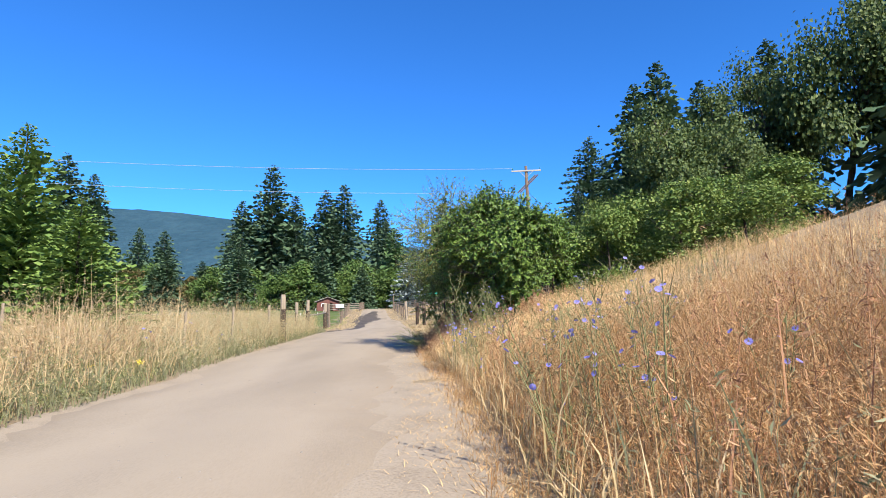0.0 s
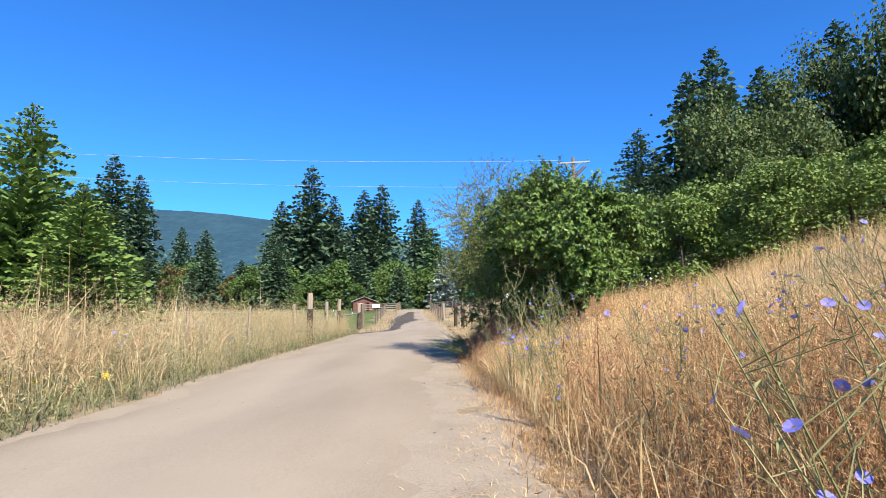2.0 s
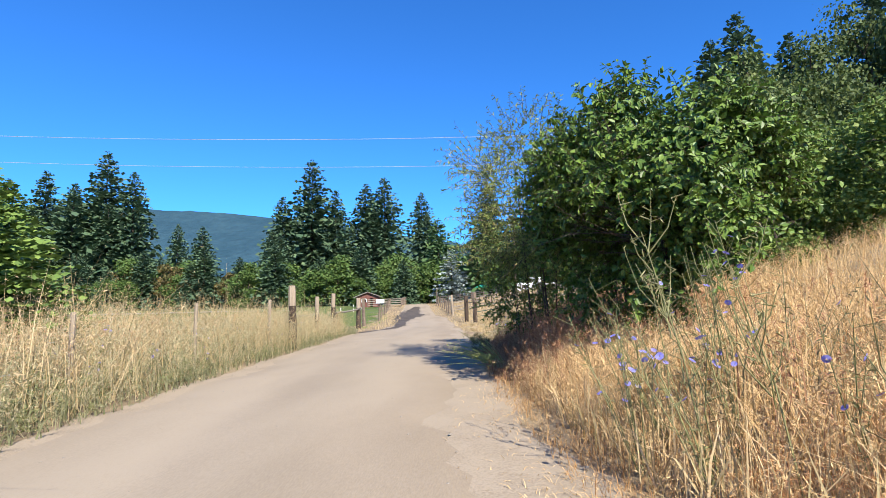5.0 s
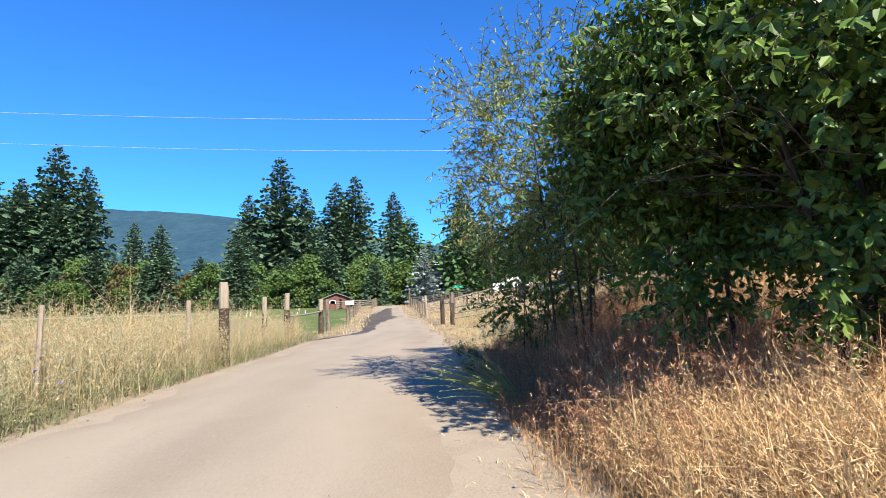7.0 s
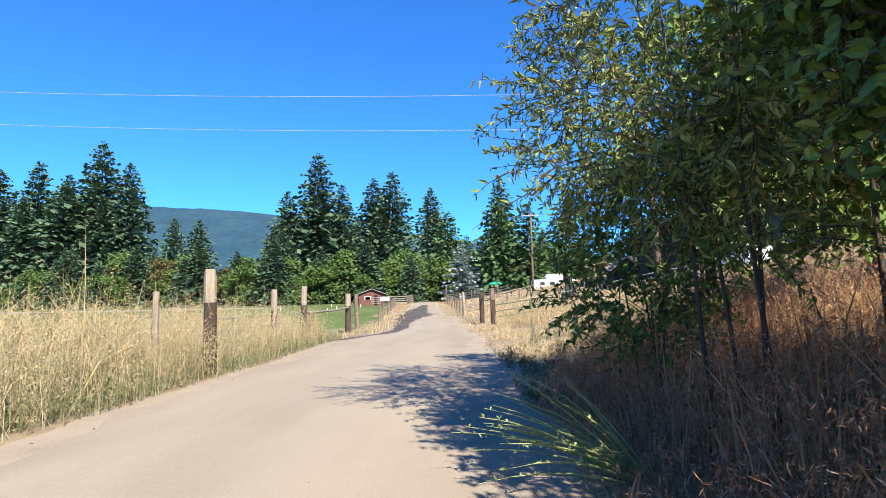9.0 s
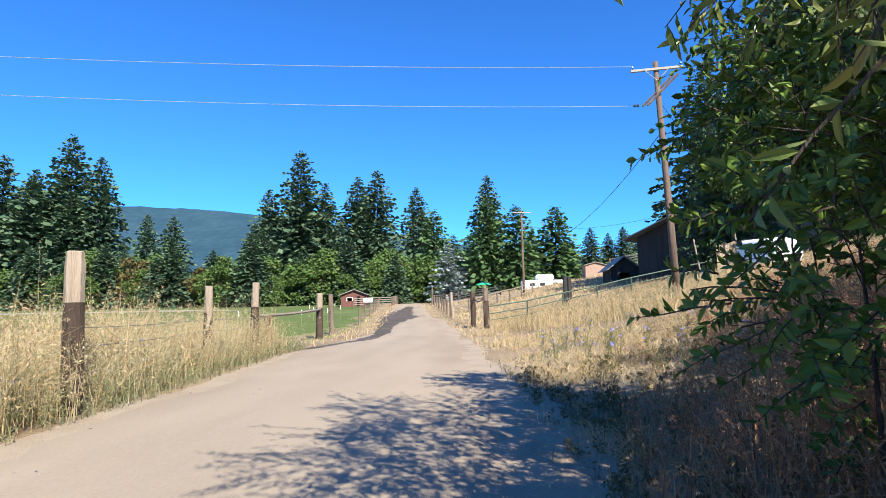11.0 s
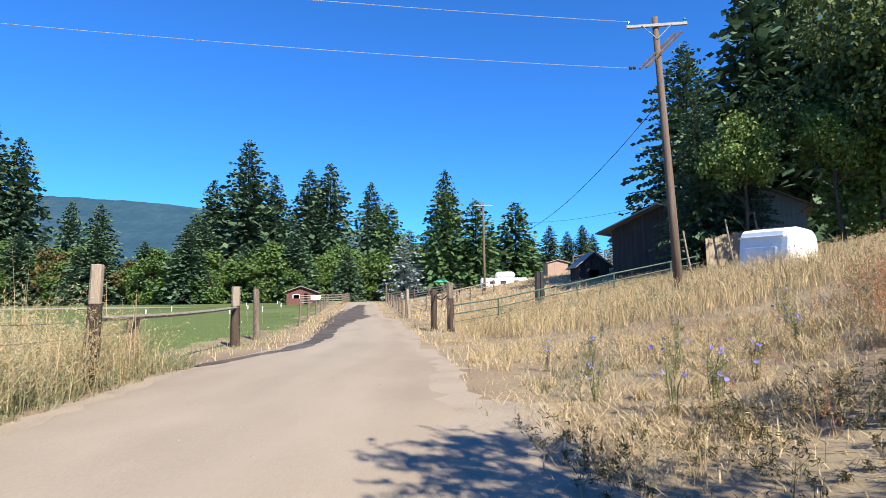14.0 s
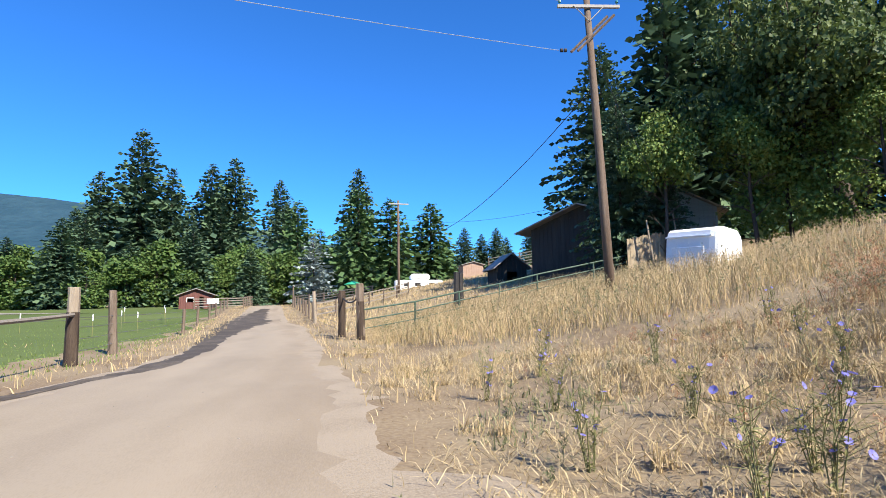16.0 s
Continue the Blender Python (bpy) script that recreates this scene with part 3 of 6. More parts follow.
for i, (x, y, z, w) in enumerate([(-10.2, 125, 20.8, 0.95), (-6.3, 128, 16, 1), (0.4, 112, 20.5, 0.95), (5.4, 111, 18.6, 1.15), (13.8, 122, 20.2, 1.25), (9.0, 122, 15.5, 1.2), (-2.6, 124, 15.5, 1.1), (17.0, 124, 14, 1.1)]):
    plant_at(cedar[i % 2], x, y, z, 18, i * 47, w)
retire(*cedar)
plant = conifer("blue_spruce", 9.5, 4.6, 55, M_BLUE, "silvery blue spruce beside the farm road", "tree", 0.05, 0.04, 24, 9, 1.6, 0.8, 0.03)
plant_at(plant, -6.6, 111, 12.7, 9.5, 0)
retire(plant)

MIX = "bushy green broadleaf tree along the pasture edge"
mixed = [broadleaf("broadleaf_tree", 12, 5.2, 60 + s, M_MIXED, MIX, "tree", 2500, 0.64, 20, 0.06) for s in range(3)]
spots, rnd = [], random.Random(8)
for i in range(26):
    x = -98 + i * 3.6 + rnd.uniform(-1.2, 1.2)
    spots.append((x, 112 + rnd.uniform(0, 7) + max(0, (x + 40) * 0.25), rnd.uniform(7.0, 12.0)))
spots += [(-95 + k * 6.3 + 1.5 * math.sin(k * 2.9), 109.5 + 2 * math.sin(k * 1.3), 6.5 + 2.2 * abs(math.sin(k * 1.7))) for k in range(12)]
spots += [(-14.5, 128, 11.8), (-18, 127, 9), (-22, 122, 10), (-26, 118, 8.5), (-11, 134, 10), (-30, 114, 9.5), (-17.5, 145, 14), (-24, 150, 15), (-4, 134, 12), (-130, 112, 14), (-120, 114, 13), (-110, 113, 12)]
for i, (x, y, z) in enumerate(spots):
    plant_at(mixed[i % 3], x, y, z, 11.3, i * 83, rnd.uniform(0.95, 1.25))
retire(*mixed)
brush = [broadleaf("hillside_tree", 6, 3.0, 90 + s, M_BRUSH, "leafy green small tree on the grassy hillside", "tree", 6500, 0.2, 22, 0.04, 0.45) for s in range(3)]
for i, (x, y, z, w) in enumerate([(23.5, 38.5, 9.8, 0.9), (22.5, 48, 10.4, 0.9), (22.5, 51, 11.4, 0.9), (24.5, 43.0, 10.2, 0.8), 
                                  (8.3, 23.0, 5.9, 1.0), (11, 23.2, 6.6, 1.1), (7.0, 21.6, 5.0, 1.0), (9.6, 20.6, 6.0, 1.1), (12.0, 20.5, 6.4, 1.1), (14.5, 22, 7.2, 1.2), (6.6, 24.6, 4.6, 1.0)]):
    plant_at(brush[i % 3], x, y, z, 5.6, i * 61, w)
retire(*brush)
maple = broadleaf("maple_tree", 10, 3.4, 97, M_BRUSH, "bright green maple leaning over the cabin", "tree", 5200, 0.24, 20, 0.55, 0.45)
for i, (x, y, z, w) in enumerate([(15.9, 52.8, 12.0, 0.75), (19.6, 50.2, 11.8, 0.85), (22.6, 45.5, 11.6, 0.85)]):
    plant_at(maple, x, y, z, 9.4, i * 80, w)
retire(maple)
dry = broadleaf("turning_tree", 9, 3.0, 71, M_AUTUMN, "slender tree with browning leaves at the pasture edge", "tree", 2200, 0.5, 11, 0.15)
for i, (x, y, z) in enumerate([(-64, 111, 11), (-58, 110, 9.5), (-52, 111, 9), (-75, 112, 10)]):
    plant_at(dry, x, y, z, 8.4, i * 50)
retire(dry)
def oak(name, h, seed, label, material, leaves=330, size=0.26, lean=(0.0, 0.0), splits=(5, 4, 3), clump=0.10):
    """An old tree of crooked forking limbs with leaf clumps at the twig ends and gaps between."""
    rnd = random.Random(seed)
    root = thing(name, label, "tree")
    tb, cb, tops = Bag(), Bag(), []

    def grow(p, d, length, r, depth):
        pts, dd = [p], d.normalized()
        for q in range(3):
            dd = (dd + Vector((rnd.gauss(0, .22), rnd.gauss(0, .22), rnd.gauss(0.05, .14)))).normalized()
            pts.append(pts[-1] + dd * length / 3)
        tube(tb, pts, [r, r * .86, r * .72, r * .55], 7 if depth > 1 else 4, cap=False, wob=0.06)
        if depth == 0:
            for i in range(leaves):
                o = Vector((rnd.gauss(0, 1), rnd.gauss(0, 1), rnd.gauss(0, .62))) * h * clump * 0.55
                leaf(cb, pts[2].lerp(pts[3], rnd.random()) + o, size * rnd.uniform(0.6, 1.3), rnd, 0.5, 0, o.normalized() + Vector((0, 0, 0.35)))
            tops.append(pts[3].z + h * clump * 0.8)
            return
        for c in range(splits[len(splits) - depth]):
            f = rnd.uniform(0.45, 1.0) if c else 1.0
            q = pts[2].lerp(pts[3], f * 3 - 2) if f > 0.667 else pts[1].lerp(pts[2], f * 3 - 1)
            az = 6.2832 * (c * 0.382 + rnd.uniform(-.1, .1)) + seed + depth
            side = Vector((math.cos(az), math.sin(az), rnd.uniform(-0.1, 0.35)))
            grow(q, dd * (0.55 if c else 1.2) + side * (0.95 if c else 0.3), length * rnd.uniform(0.55, 0.8), r * (0.5 if c else 0.6), depth - 1)

    grow(Vector((0, 0, -0.4)), Vector((lean[0], lean[1], 1)), h * 0.36, h * 0.022, len(splits))
    part("trunk", tb, M_BARK, root, smooth=True)
    part("crown", cb, material, root)
    return root, max(tops)


OAKL = "old dark oak with crooked limbs on the hillside"
for i, (seed, spots) in enumerate([(80, [(35.5, 60, 27.0, 0.75), (47.5, 60, 40.0, 0.6)]), (83, [(42.0, 63, 33.0, 0.65), (54, 56, 42, 0.6)])]):
    tree, tall = oak("oak_tree", 16, seed, OAKL, M_OAK)
    for j, (x, y, z, w) in enumerate(spots):
        plant_at(tree, x, y, z, tall, j * 97 + i * 40, w)
    retire(tree)
tree, tall = oak("oak_tree", 16, 91, "leaning old oak with grey crooked limbs over the slope", M_OAK, 240, 0.26, (-0.32, 0.16), (6, 5, 3), 0.085)
plant_at(tree, 23.6, 47.8, 22.0, tall, 0, 0.8)
retire(tree)


def sprig(leaves, twigs, p, d, length, n, size, rnd, slim, hang, face):
    """A bending twig with alternate pointed leaves."""
    pts, dd = [p], d.normalized()
    for q in range(3):
        dd = (dd + Vector((rnd.gauss(0, .14), rnd.gauss(0, .14), rnd.gauss(0, .1) - hang * 0.28))).normalized()
        pts.append(pts[-1] + dd * length / 3)
    tube(twigs, pts, [0.006, 0.005, 0.004, 0.002], 3, cap=False)
    for i in range(n):
        f = (i + rnd.random()) / n * 2.999
        q = pts[int(f)].lerp(pts[int(f) + 1], f % 1)
        side = dd.cross(Vector((rnd.gauss(0, 1), rnd.gauss(0, 1), rnd.gauss(0, 1)))).normalized()
        way = (dd * 0.5 + side + Vector((0, 0, -hang * rnd.uniform(0, 1)))).normalized()
        w = way.cross(face + Vector((rnd.gauss(0, .4), rnd.gauss(0, .4), rnd.gauss(0, .4)))).normalized()
        s = size * rnd.uniform(0.6, 1.25)
        up, w = w.cross(way) * s * 0.1, w * s * slim
        leaves.add([q, q + way * s * .3 + w * .9 + up, q + way * s * .66 + w * .7 + up, q + way * s, q + way * s * .66 - w * .7 + up, q + way * s * .3 - w * .9 + up], [(0, 1, 2, 3), (0, 3, 4, 5)])


def near_shrub(name, at, label, seed, mat_leaf, sprigs, each, size, slim, centre, radii, lobes, hang, limb_h, limb_r, stems, length=0.5, clump=(0.28, 0.46), floor=0.5, inner=0.35, rise=0.0, stem_r=0.05):
    """A big roadside shrub: stems, limbs and leafy twigs gathered in uneven lobes."""
    rnd = random.Random(seed)
    root = thing(name, label, "shrub", at=(at[0], at[1], gz(*at)))
    tb, cb, wb = Bag(), Bag(), Bag()
    limbs(tb, rnd, limb_h, limb_r, 36, stem_r, (centre[0] * 0.5, centre[1] * 0.5), stems, 0.5)
    cs = []
    for i in range(lobes):
        d = Vector((rnd.gauss(0, 1), rnd.gauss(0, 1), rnd.gauss(0, 1) + 0.15)).normalized()
        f = rnd.uniform(inner, 1.08 - clump[0])
        cs.append((Vector(centre) + Vector((d.x * radii[0], d.y * radii[1], d.z * radii[2])) * f, rnd.uniform(*clump) * min(radii), d))
    for i in range(sprigs):
        c, lr, out = cs[i % lobes]
        d = Vector((rnd.gauss(0, 1), rnd.gauss(0, 1), rnd.gauss(0, 1))).normalized()
        p = c + d * lr * rnd.uniform(0.15, 0.8)
        if p.z < floor + rise * max(0.0, p.x + 0.6) + 0.3 * rnd.random():
            continue
        sprig(cb, wb, p, d + out * 0.6 + Vector((0, 0, 0.25)), length * rnd.uniform(0.5, 1.25), each, size, rnd, slim, hang, (out + d * 0.5).normalized() + Vector((0, 0, 0.4)))
    part("stem", tb, M_BARK, root, smooth=True)
    tagged(part("branchwork", wb, M_BARK, root), "thin brown twigs carrying the leaves", kind="stuff")
    part("foliage", cb, mat_leaf, root)
    return root


near_shrub("roadside_shrub", (1.95, 15.0), "large dense green shrub arching over the bank", 101, M_SHRUB, 3300, 13, 0.098, 0.31, (-0.1, 0.25, 2.25), (1.85, 2.15, 2.1), 62, 0.6, 3.6, 1.9, 5, 0.42, (0.2, 0.36), 0.45, rise=0.85)
near_shrub("roadside_shrub", (0.55, 18.5), "tall sparse shrub with narrow yellowing leaves", 102, M_WILLOW, 880, 13, 0.095, 0.16, (-0.25, 0.2, 3.4), (1.75, 2.1, 2.75), 46, 0.45, 5.4, 1.6, 4, 0.6, (0.22, 0.4), 0.8, stem_r=0.024)
near_shrub("roadside_shrub", (1.7, 19.2), "leafy green shrub with dark leaning stems on the bank", 103, M_SHRUB, 600, 13, 0.12, 0.32, (0.3, 0.4, 3.1), (1.8, 1.9, 2.0), 30, 0.5, 4.6, 1.7, 4, 0.55, (0.26, 0.45), 1.2, stem_r=0.035)
near_shrub("roadside_shrub", (1.3, 21.8), "green shrub at the corner of the clearing", 104, M_SHRUB, 560, 13, 0.11, 0.28, (0.0, 0.1, 3.2), (1.6, 1.5, 2.4), 28, 0.4, 4.8, 1.4, 4, 0.55, (0.24, 0.42), 1.2, stem_r=0.04)
near_shrub("roadside_shrub", (0.2, 20.3), "low leafy shrub filling in under taller branches", 106, M_SHRUB, 330, 13, 0.085, 0.24, (0.0, 0.0, 1.35), (1.15, 1.3, 1.3), 22, 0.4, 2.2, 1.0, 4, 0.4, (0.28, 0.45), 0.15, stem_r=0.02)
near_shrub("roadside_shrub", (1.55, 16.8), "dense dark green shrub knitted into its neighbour", 107, M_SHRUB, 1100, 13, 0.1, 0.31, (-0.1, 0.0, 2.7), (1.45, 1.4, 2.0), 32, 0.55, 3.8, 1.4, 4, 0.45, (0.26, 0.42), 0.45, rise=0.15, stem_r=0.035)
near_shrub("roadside_shrub", (4.4, 22.3), "rounded green shrub standing up the bank", 105, M_SHRUB, 800, 13, 0.12, 0.32, (0.0, 0.0, 2.3), (1.9, 1.8, 2.1), 34, 0.5, 3.8, 1.7, 4, 0.5, (0.26, 0.42), 0.7)

# ---- grass ----
def blades(name, pts, hgt, material, label, width=0.006, lean=0.25, seeds=0, seed=1, seed_size=0.022, lie=0.0):
    """Grass as thin bent strips, with loose seed heads on the upper third."""
    rng = np.random.default_rng(seed)
    n = len(pts)
    x, y = pts[:, 0], pts[:, 1]
    root = np.stack([x, y, ground_z(x, y) - 0.02], -1)
    az, tilt = rng.uniform(0, 2 * np.pi, n), np.abs(rng.normal(0, lean, n)) + lie
    out = np.stack([np.cos(az), np.sin(az), np.zeros(n)], -1)
    faz = rng.uniform(0, 2 * np.pi, n)
    side = np.stack([np.cos(faz), np.sin(faz), np.zeros(n)], -1) * (width * rng.uniform(0.6, 1.4, n))[:, None]
    hgt = hgt * np.exp(rng.normal(0, 0.16, n))
    hh = hgt[:, None]
    up = np.array([0, 0, 1.0])
    mid = root + up * hh * 0.55 + out * hh * (tilt * 0.35)[:, None]
    tip = root + up * hh * (1 - 0.25 * tilt)[:, None] + out * hh * tilt[:, None]
    V = np.stack([root - side, root + side, mid + side * 0.8, mid - side * 0.8, tip], 1).reshape(-1, 3)
    k = np.arange(n)[:, None] * 5
    F = np.concatenate([k + [0, 1, 2], k + [0, 2, 3], k + [3, 2, 4]], 1).reshape(-1, 3)
    if seeds:
        f = rng.uniform(0.25, 1.02, (n, seeds, 1))
        c = mid[:, None] + (tip - mid)[:, None] * f + rng.normal(0, 0.022, (n, seeds, 3))
        d = rng.normal(0, 1, (n, seeds, 3)) * [1, 1, 0.6] - [0, 0, 0.7]
        d /= np.linalg.norm(d, axis=-1, keepdims=True)
        e = np.cross(d, rng.normal(0, 1, (n, seeds, 3)))
        e /= np.linalg.norm(e, axis=-1, keepdims=True) + 1e-9
        ss = seed_size * rng.uniform(0.6, 1.4, (n, seeds, 1))
        S = np.stack([c - d * ss, c + e * ss * 0.32, c + d * ss], 2).reshape(-1, 3)
        F = np.concatenate([F, np.arange(len(S)).reshape(-1, 3) + len(V)])
        V = np.concatenate([V, S])
    return strip_mesh(name, V, F, material, label)


def bushy(name, pts, hgt, material, label, branches=8, seeds=5, spread=0.4, width=0.004, seed=1, seed_size=0.024, lean=0.25, low=0.3, fat=0.34):
    """Branching weeds: a stem, side shoots and a fuzz of small heads or leaves on them."""
    rng = np.random.default_rng(seed)
    n, up = len(pts), np.array([0, 0, 1.0])
    x, y = pts[:, 0], pts[:, 1]
    root = np.stack([x, y, ground_z(x, y) - 0.02], -1)
    az = rng.uniform(0, 2 * np.pi, n)
    hh = (hgt * np.exp(rng.normal(0, 0.14, n)))[:, None]
    top = root + up * hh + np.stack([np.cos(az), np.sin(az), np.zeros(n)], -1) * hh * np.abs(rng.normal(0, lean, n))[:, None]
    fz = rng.uniform(0, 2 * np.pi, n)
    side = np.stack([np.cos(fz), np.sin(fz), np.zeros(n)], -1) * width
    f = rng.uniform(low, 1.0, (n, branches, 1))
    st = root[:, None] + (top - root)[:, None] * f
    ba = rng.uniform(0, 2 * np.pi, (n, branches))
    bd = np.stack([np.cos(ba), np.sin(ba), rng.uniform(0.1, 1.3, (n, branches))], -1)
    bd /= np.linalg.norm(bd, axis=-1, keepdims=True)
    en = st + bd * hh[:, None] * spread * (1.25 - f) * rng.uniform(0.5, 1.3, (n, branches, 1))
    bs = np.cross(bd, up) * width * 0.7
    parts = [np.stack([root - side, root + side, top], 1).reshape(-1, 3), np.stack([st - bs, st + bs, en], 2).reshape(-1, 3)]
    g = rng.uniform(0.25, 1.05, (n, branches, seeds, 1))
    c = st[:, :, None] + (en - st)[:, :, None] * g + rng.normal(0, 0.012, (n, branches, seeds, 3))
    d = rng.normal(0, 1, (n, branches, seeds, 3)) + bd[:, :, None] * 0.8
    d /= np.linalg.norm(d, axis=-1, keepdims=True)
    e = np.cross(d, rng.normal(0, 1, (n, branches, seeds, 3)))
    e /= np.linalg.norm(e, axis=-1, keepdims=True) + 1e-9
    ss = seed_size * rng.uniform(0.5, 1.4, (n, branches, seeds, 1))
    parts.append(np.stack([c - d * ss, c + e * ss * fat, c + d * ss], 3).reshape(-1, 3))
    V = np.concatenate(parts)
    return strip_mesh(name, V, np.arange(len(V)).reshape(-1, 3), material, label)


def strip_mesh(name, V, F, material, label):
    me = bpy.data.meshes.new(name)
    me.vertices.add(len(V))
    me.vertices.foreach_set("co", V.astype(np.float32).ravel())
    me.loops.add(F.size)
    me.loops.foreach_set("vertex_index", F.astype(np.int32).ravel())
    me.polygons.add(len(F))
    me.polygons.foreach_set("loop_start", (np.arange(len(F)) * 3).astype(np.int32))
    me.update(calc_edges=True)
    me.materials.append(material)
    return tagged(new(name, me), label, "grass", kind="stuff")


def scatter(seed, count, x0, x1, y0, y1, keep):
    """Random places of a stretch, thinned by keep(x, y) from 0 to 1, with a patchy drift."""
    rng = np.random.default_rng(seed)
    p = np.stack([rng.uniform(x0, x1, count), rng.uniform(y0, y1, count)], -1)
    return p[rng.random(count) < keep(p[:, 0], p[:, 1])]


def patch(x, y, s, ph=0.0):
    return 0.5 + 0.25 * np.sin(x * s + 1.7 * np.sin(y * s * 0.7 + ph)) + 0.25 * np.sin(y * s * 1.3 + 1.9 * np.sin(x * s * 0.8 + ph))


def rs(n, seed, lo, hi):
    return np.random.default_rng(seed).uniform(lo, hi, n)


in_shrub = lambda x, y: ((x - 2.1) / 1.5) ** 2 + ((y - 15.4) / 1.7) ** 2 < 1
right_edge = lambda y: road_mid(y) + road_half(y)
left_edge = lambda y: road_mid(y) - road_half(y)
# wild oats on the bank
p = scatter(1, 105000, 0.0, 10.5, -1.5, 24, lambda x, y: np.where(x > toe(y) + 0.12, np.clip(1.15 - (x - toe(y)) / 5.5, 0.14, 1) * np.where(in_shrub(x, y), 0.1, 1) * np.where((y > 16.5) & (x < 1.5), 0.25, 1) * np.clip((24 - y) / 3, 0, 1), 0))
hgt = rs(len(p), 2, 0.62, 1.05) * (0.82 + 0.3 * patch(p[:, 0], p[:, 1], 0.8)) * np.clip(0.3 + (p[:, 0] - toe(p[:, 1])) / 1.5, 0.25, 1) * np.where(p[:, 1] > 9.5, 0.8, 1)
sel = np.random.default_rng(4).random(len(p)) < np.clip((p[:, 1] - 7) / 3, 0, 0.97)
blades("wild_oats", p[~sel], hgt[~sel], M_OAT, "golden brown ripe wild oats covering the bank", 0.0028, 0.85, 10, 3, 0.015)
blades("dry_grass", p[sel], hgt[sel], M_STRAW, "bleached dry grass leaning over on the bank", 0.0036, 0.8, 8, 4, 0.016)
# rusty branching weeds and panicles among the oats
rusty = leafy("rusty_panicles", [(0.1, (0.25, 0.11, 0.045)), (0.5, (0.45, 0.222, 0.095)), (0.95, (0.62, 0.385, 0.195))], 0.25, 0.45, 0.8, 0.6)
p = scatter(81, 8200, 0.2, 9, -1, 10.5, lambda x, y: np.where((x > toe(y) + 0.15) & ~in_shrub(x, y), np.clip(1.1 - (x - toe(y)) / 6, 0.15, 1) * (0.3 + 0.7 * patch(x, y, 0.7, 3.0)), 0))
bushy("rusty_weeds", p, rs(len(p), 82, 0.45, 0.8) * np.clip(0.35 + (p[:, 0] - toe(p[:, 1])) / 1.4, 0.3, 1), rusty, "rust brown branching dry weeds matted over the bank", 8, 7, 0.45, 0.003, 81, 0.013)
# leaves among the oats
p = scatter(5, 26000, 0.0, 8, -1.5, 22, lambda x, y: np.where(x > toe(y), np.clip(1.1 - (x - toe(y)) / 6, 0.1, 1) * np.where(in_shrub(x, y), 0.1, 1), 0))
blades("dry_grass", p, rs(len(p), 6, 0.25, 0.7), M_MEADOW, "tangled dry and green grass at the foot of the bank", 0.0065, 0.5, 0, 5)
# hillside beyond the shrubs
p = scatter(7, 34000, 1.5, 26, 21, 40, lambda x, y: np.where((x > toe(y) + 5.5 - np.clip((y - 21) / 4, 0, 1) * 1.5) & (y < band_edge(x) - 1.6), np.clip(1 - (x - 6) / 30, 0.2, 1), 0))
blades("dry_grass", p, rs(len(p), 8, 0.14, 0.42) * (0.4 + 0.8 * patch(p[:, 0], p[:, 1], 0.5)), M_MEADOW, "patchy dry grass on the upper hillside", 0.0065, 0.9, 2, 7, 0.03)
# tall band behind the side track
p = scatter(9, 38000, -1.2, 18, 34.5, 57, lambda x, y: np.where((((x - 12.9) / 1.7) ** 2 + ((y - 45.9) / 1.8) ** 2 > 1) & (y > band_edge(x) + 0.25 * np.sin(x * 2.3) + 0.2 * np.sin(x * 5.1)), np.clip(1 - (x - 9) / 12, 0.3, 1), 0.0))
hgt = rs(len(p), 10, 0.4, 0.8) * (0.6 + 0.6 * patch(p[:, 0], p[:, 1], 0.7)) * np.clip(0.35 + (p[:, 1] - band_edge(p[:, 0])) / 2.5, 0.3, 1)
blades("meadow_grass", p, hgt, M_MEADOW, "tall yellow-green meadow grass along the pipe fence", 0.0075, 0.55, 3, 9, 0.03)
p = scatter(89, 900, -0.8, 13, 35.5, 52, lambda x, y: np.where((y > band_edge(x) + 0.6) & (((x - 12.9) / 1.7) ** 2 + ((y - 45.9) / 1.8) ** 2 > 1), 0.3 + 0.7 * patch(x, y, 0.6), 0))
bushy("green_weeds", p, rs(len(p), 90, 0.45, 0.85), M_WEED, "yellow-green weeds standing in the tall grass", 8, 5, 0.3, 0.006, 89, 0.035)
# clearing: short straw, tufts, sparser on the worn apron beside the road
apron = lambda x, y: np.where(y > 28, np.clip((x - right_edge(y) - 0.1) / lerp_at(y, [28, 34, 44], [0.9, 2.0, 2.6]), 0.12, 1), 1)
p = scatter(11, 58000, -3.5, 9, 21, 45, lambda x, y: np.where((x > right_edge(y) + 0.15), apron(x, y) * np.clip(patch(x, y, 1.1) * 1.5 - 0.35, 0.08, 1) * np.where((y < 27) & (x > -0.6), 0.3, 1) * np.where(y > band_edge(x), 0, np.where(y > band_edge(x) - 1.8, 0.35, 1)), 0))
blades("short_grass", p, rs(len(p), 12, 0.04, 0.17), M_HAY, "short sparse straw over the bare clearing", 0.005, 1.2, 0, 11)
def tufts(seed, count, each, spread, x0, x1, y0, y1, keep):
    rng = np.random.default_rng(seed)
    c = scatter(seed, count, x0, x1, y0, y1, keep)
    p = np.repeat(c, each, 0)
    return p + rng.normal(0, 1, p.shape) * spread * np.repeat(rng.uniform(0.4, 1.3, len(c)), each)[:, None]


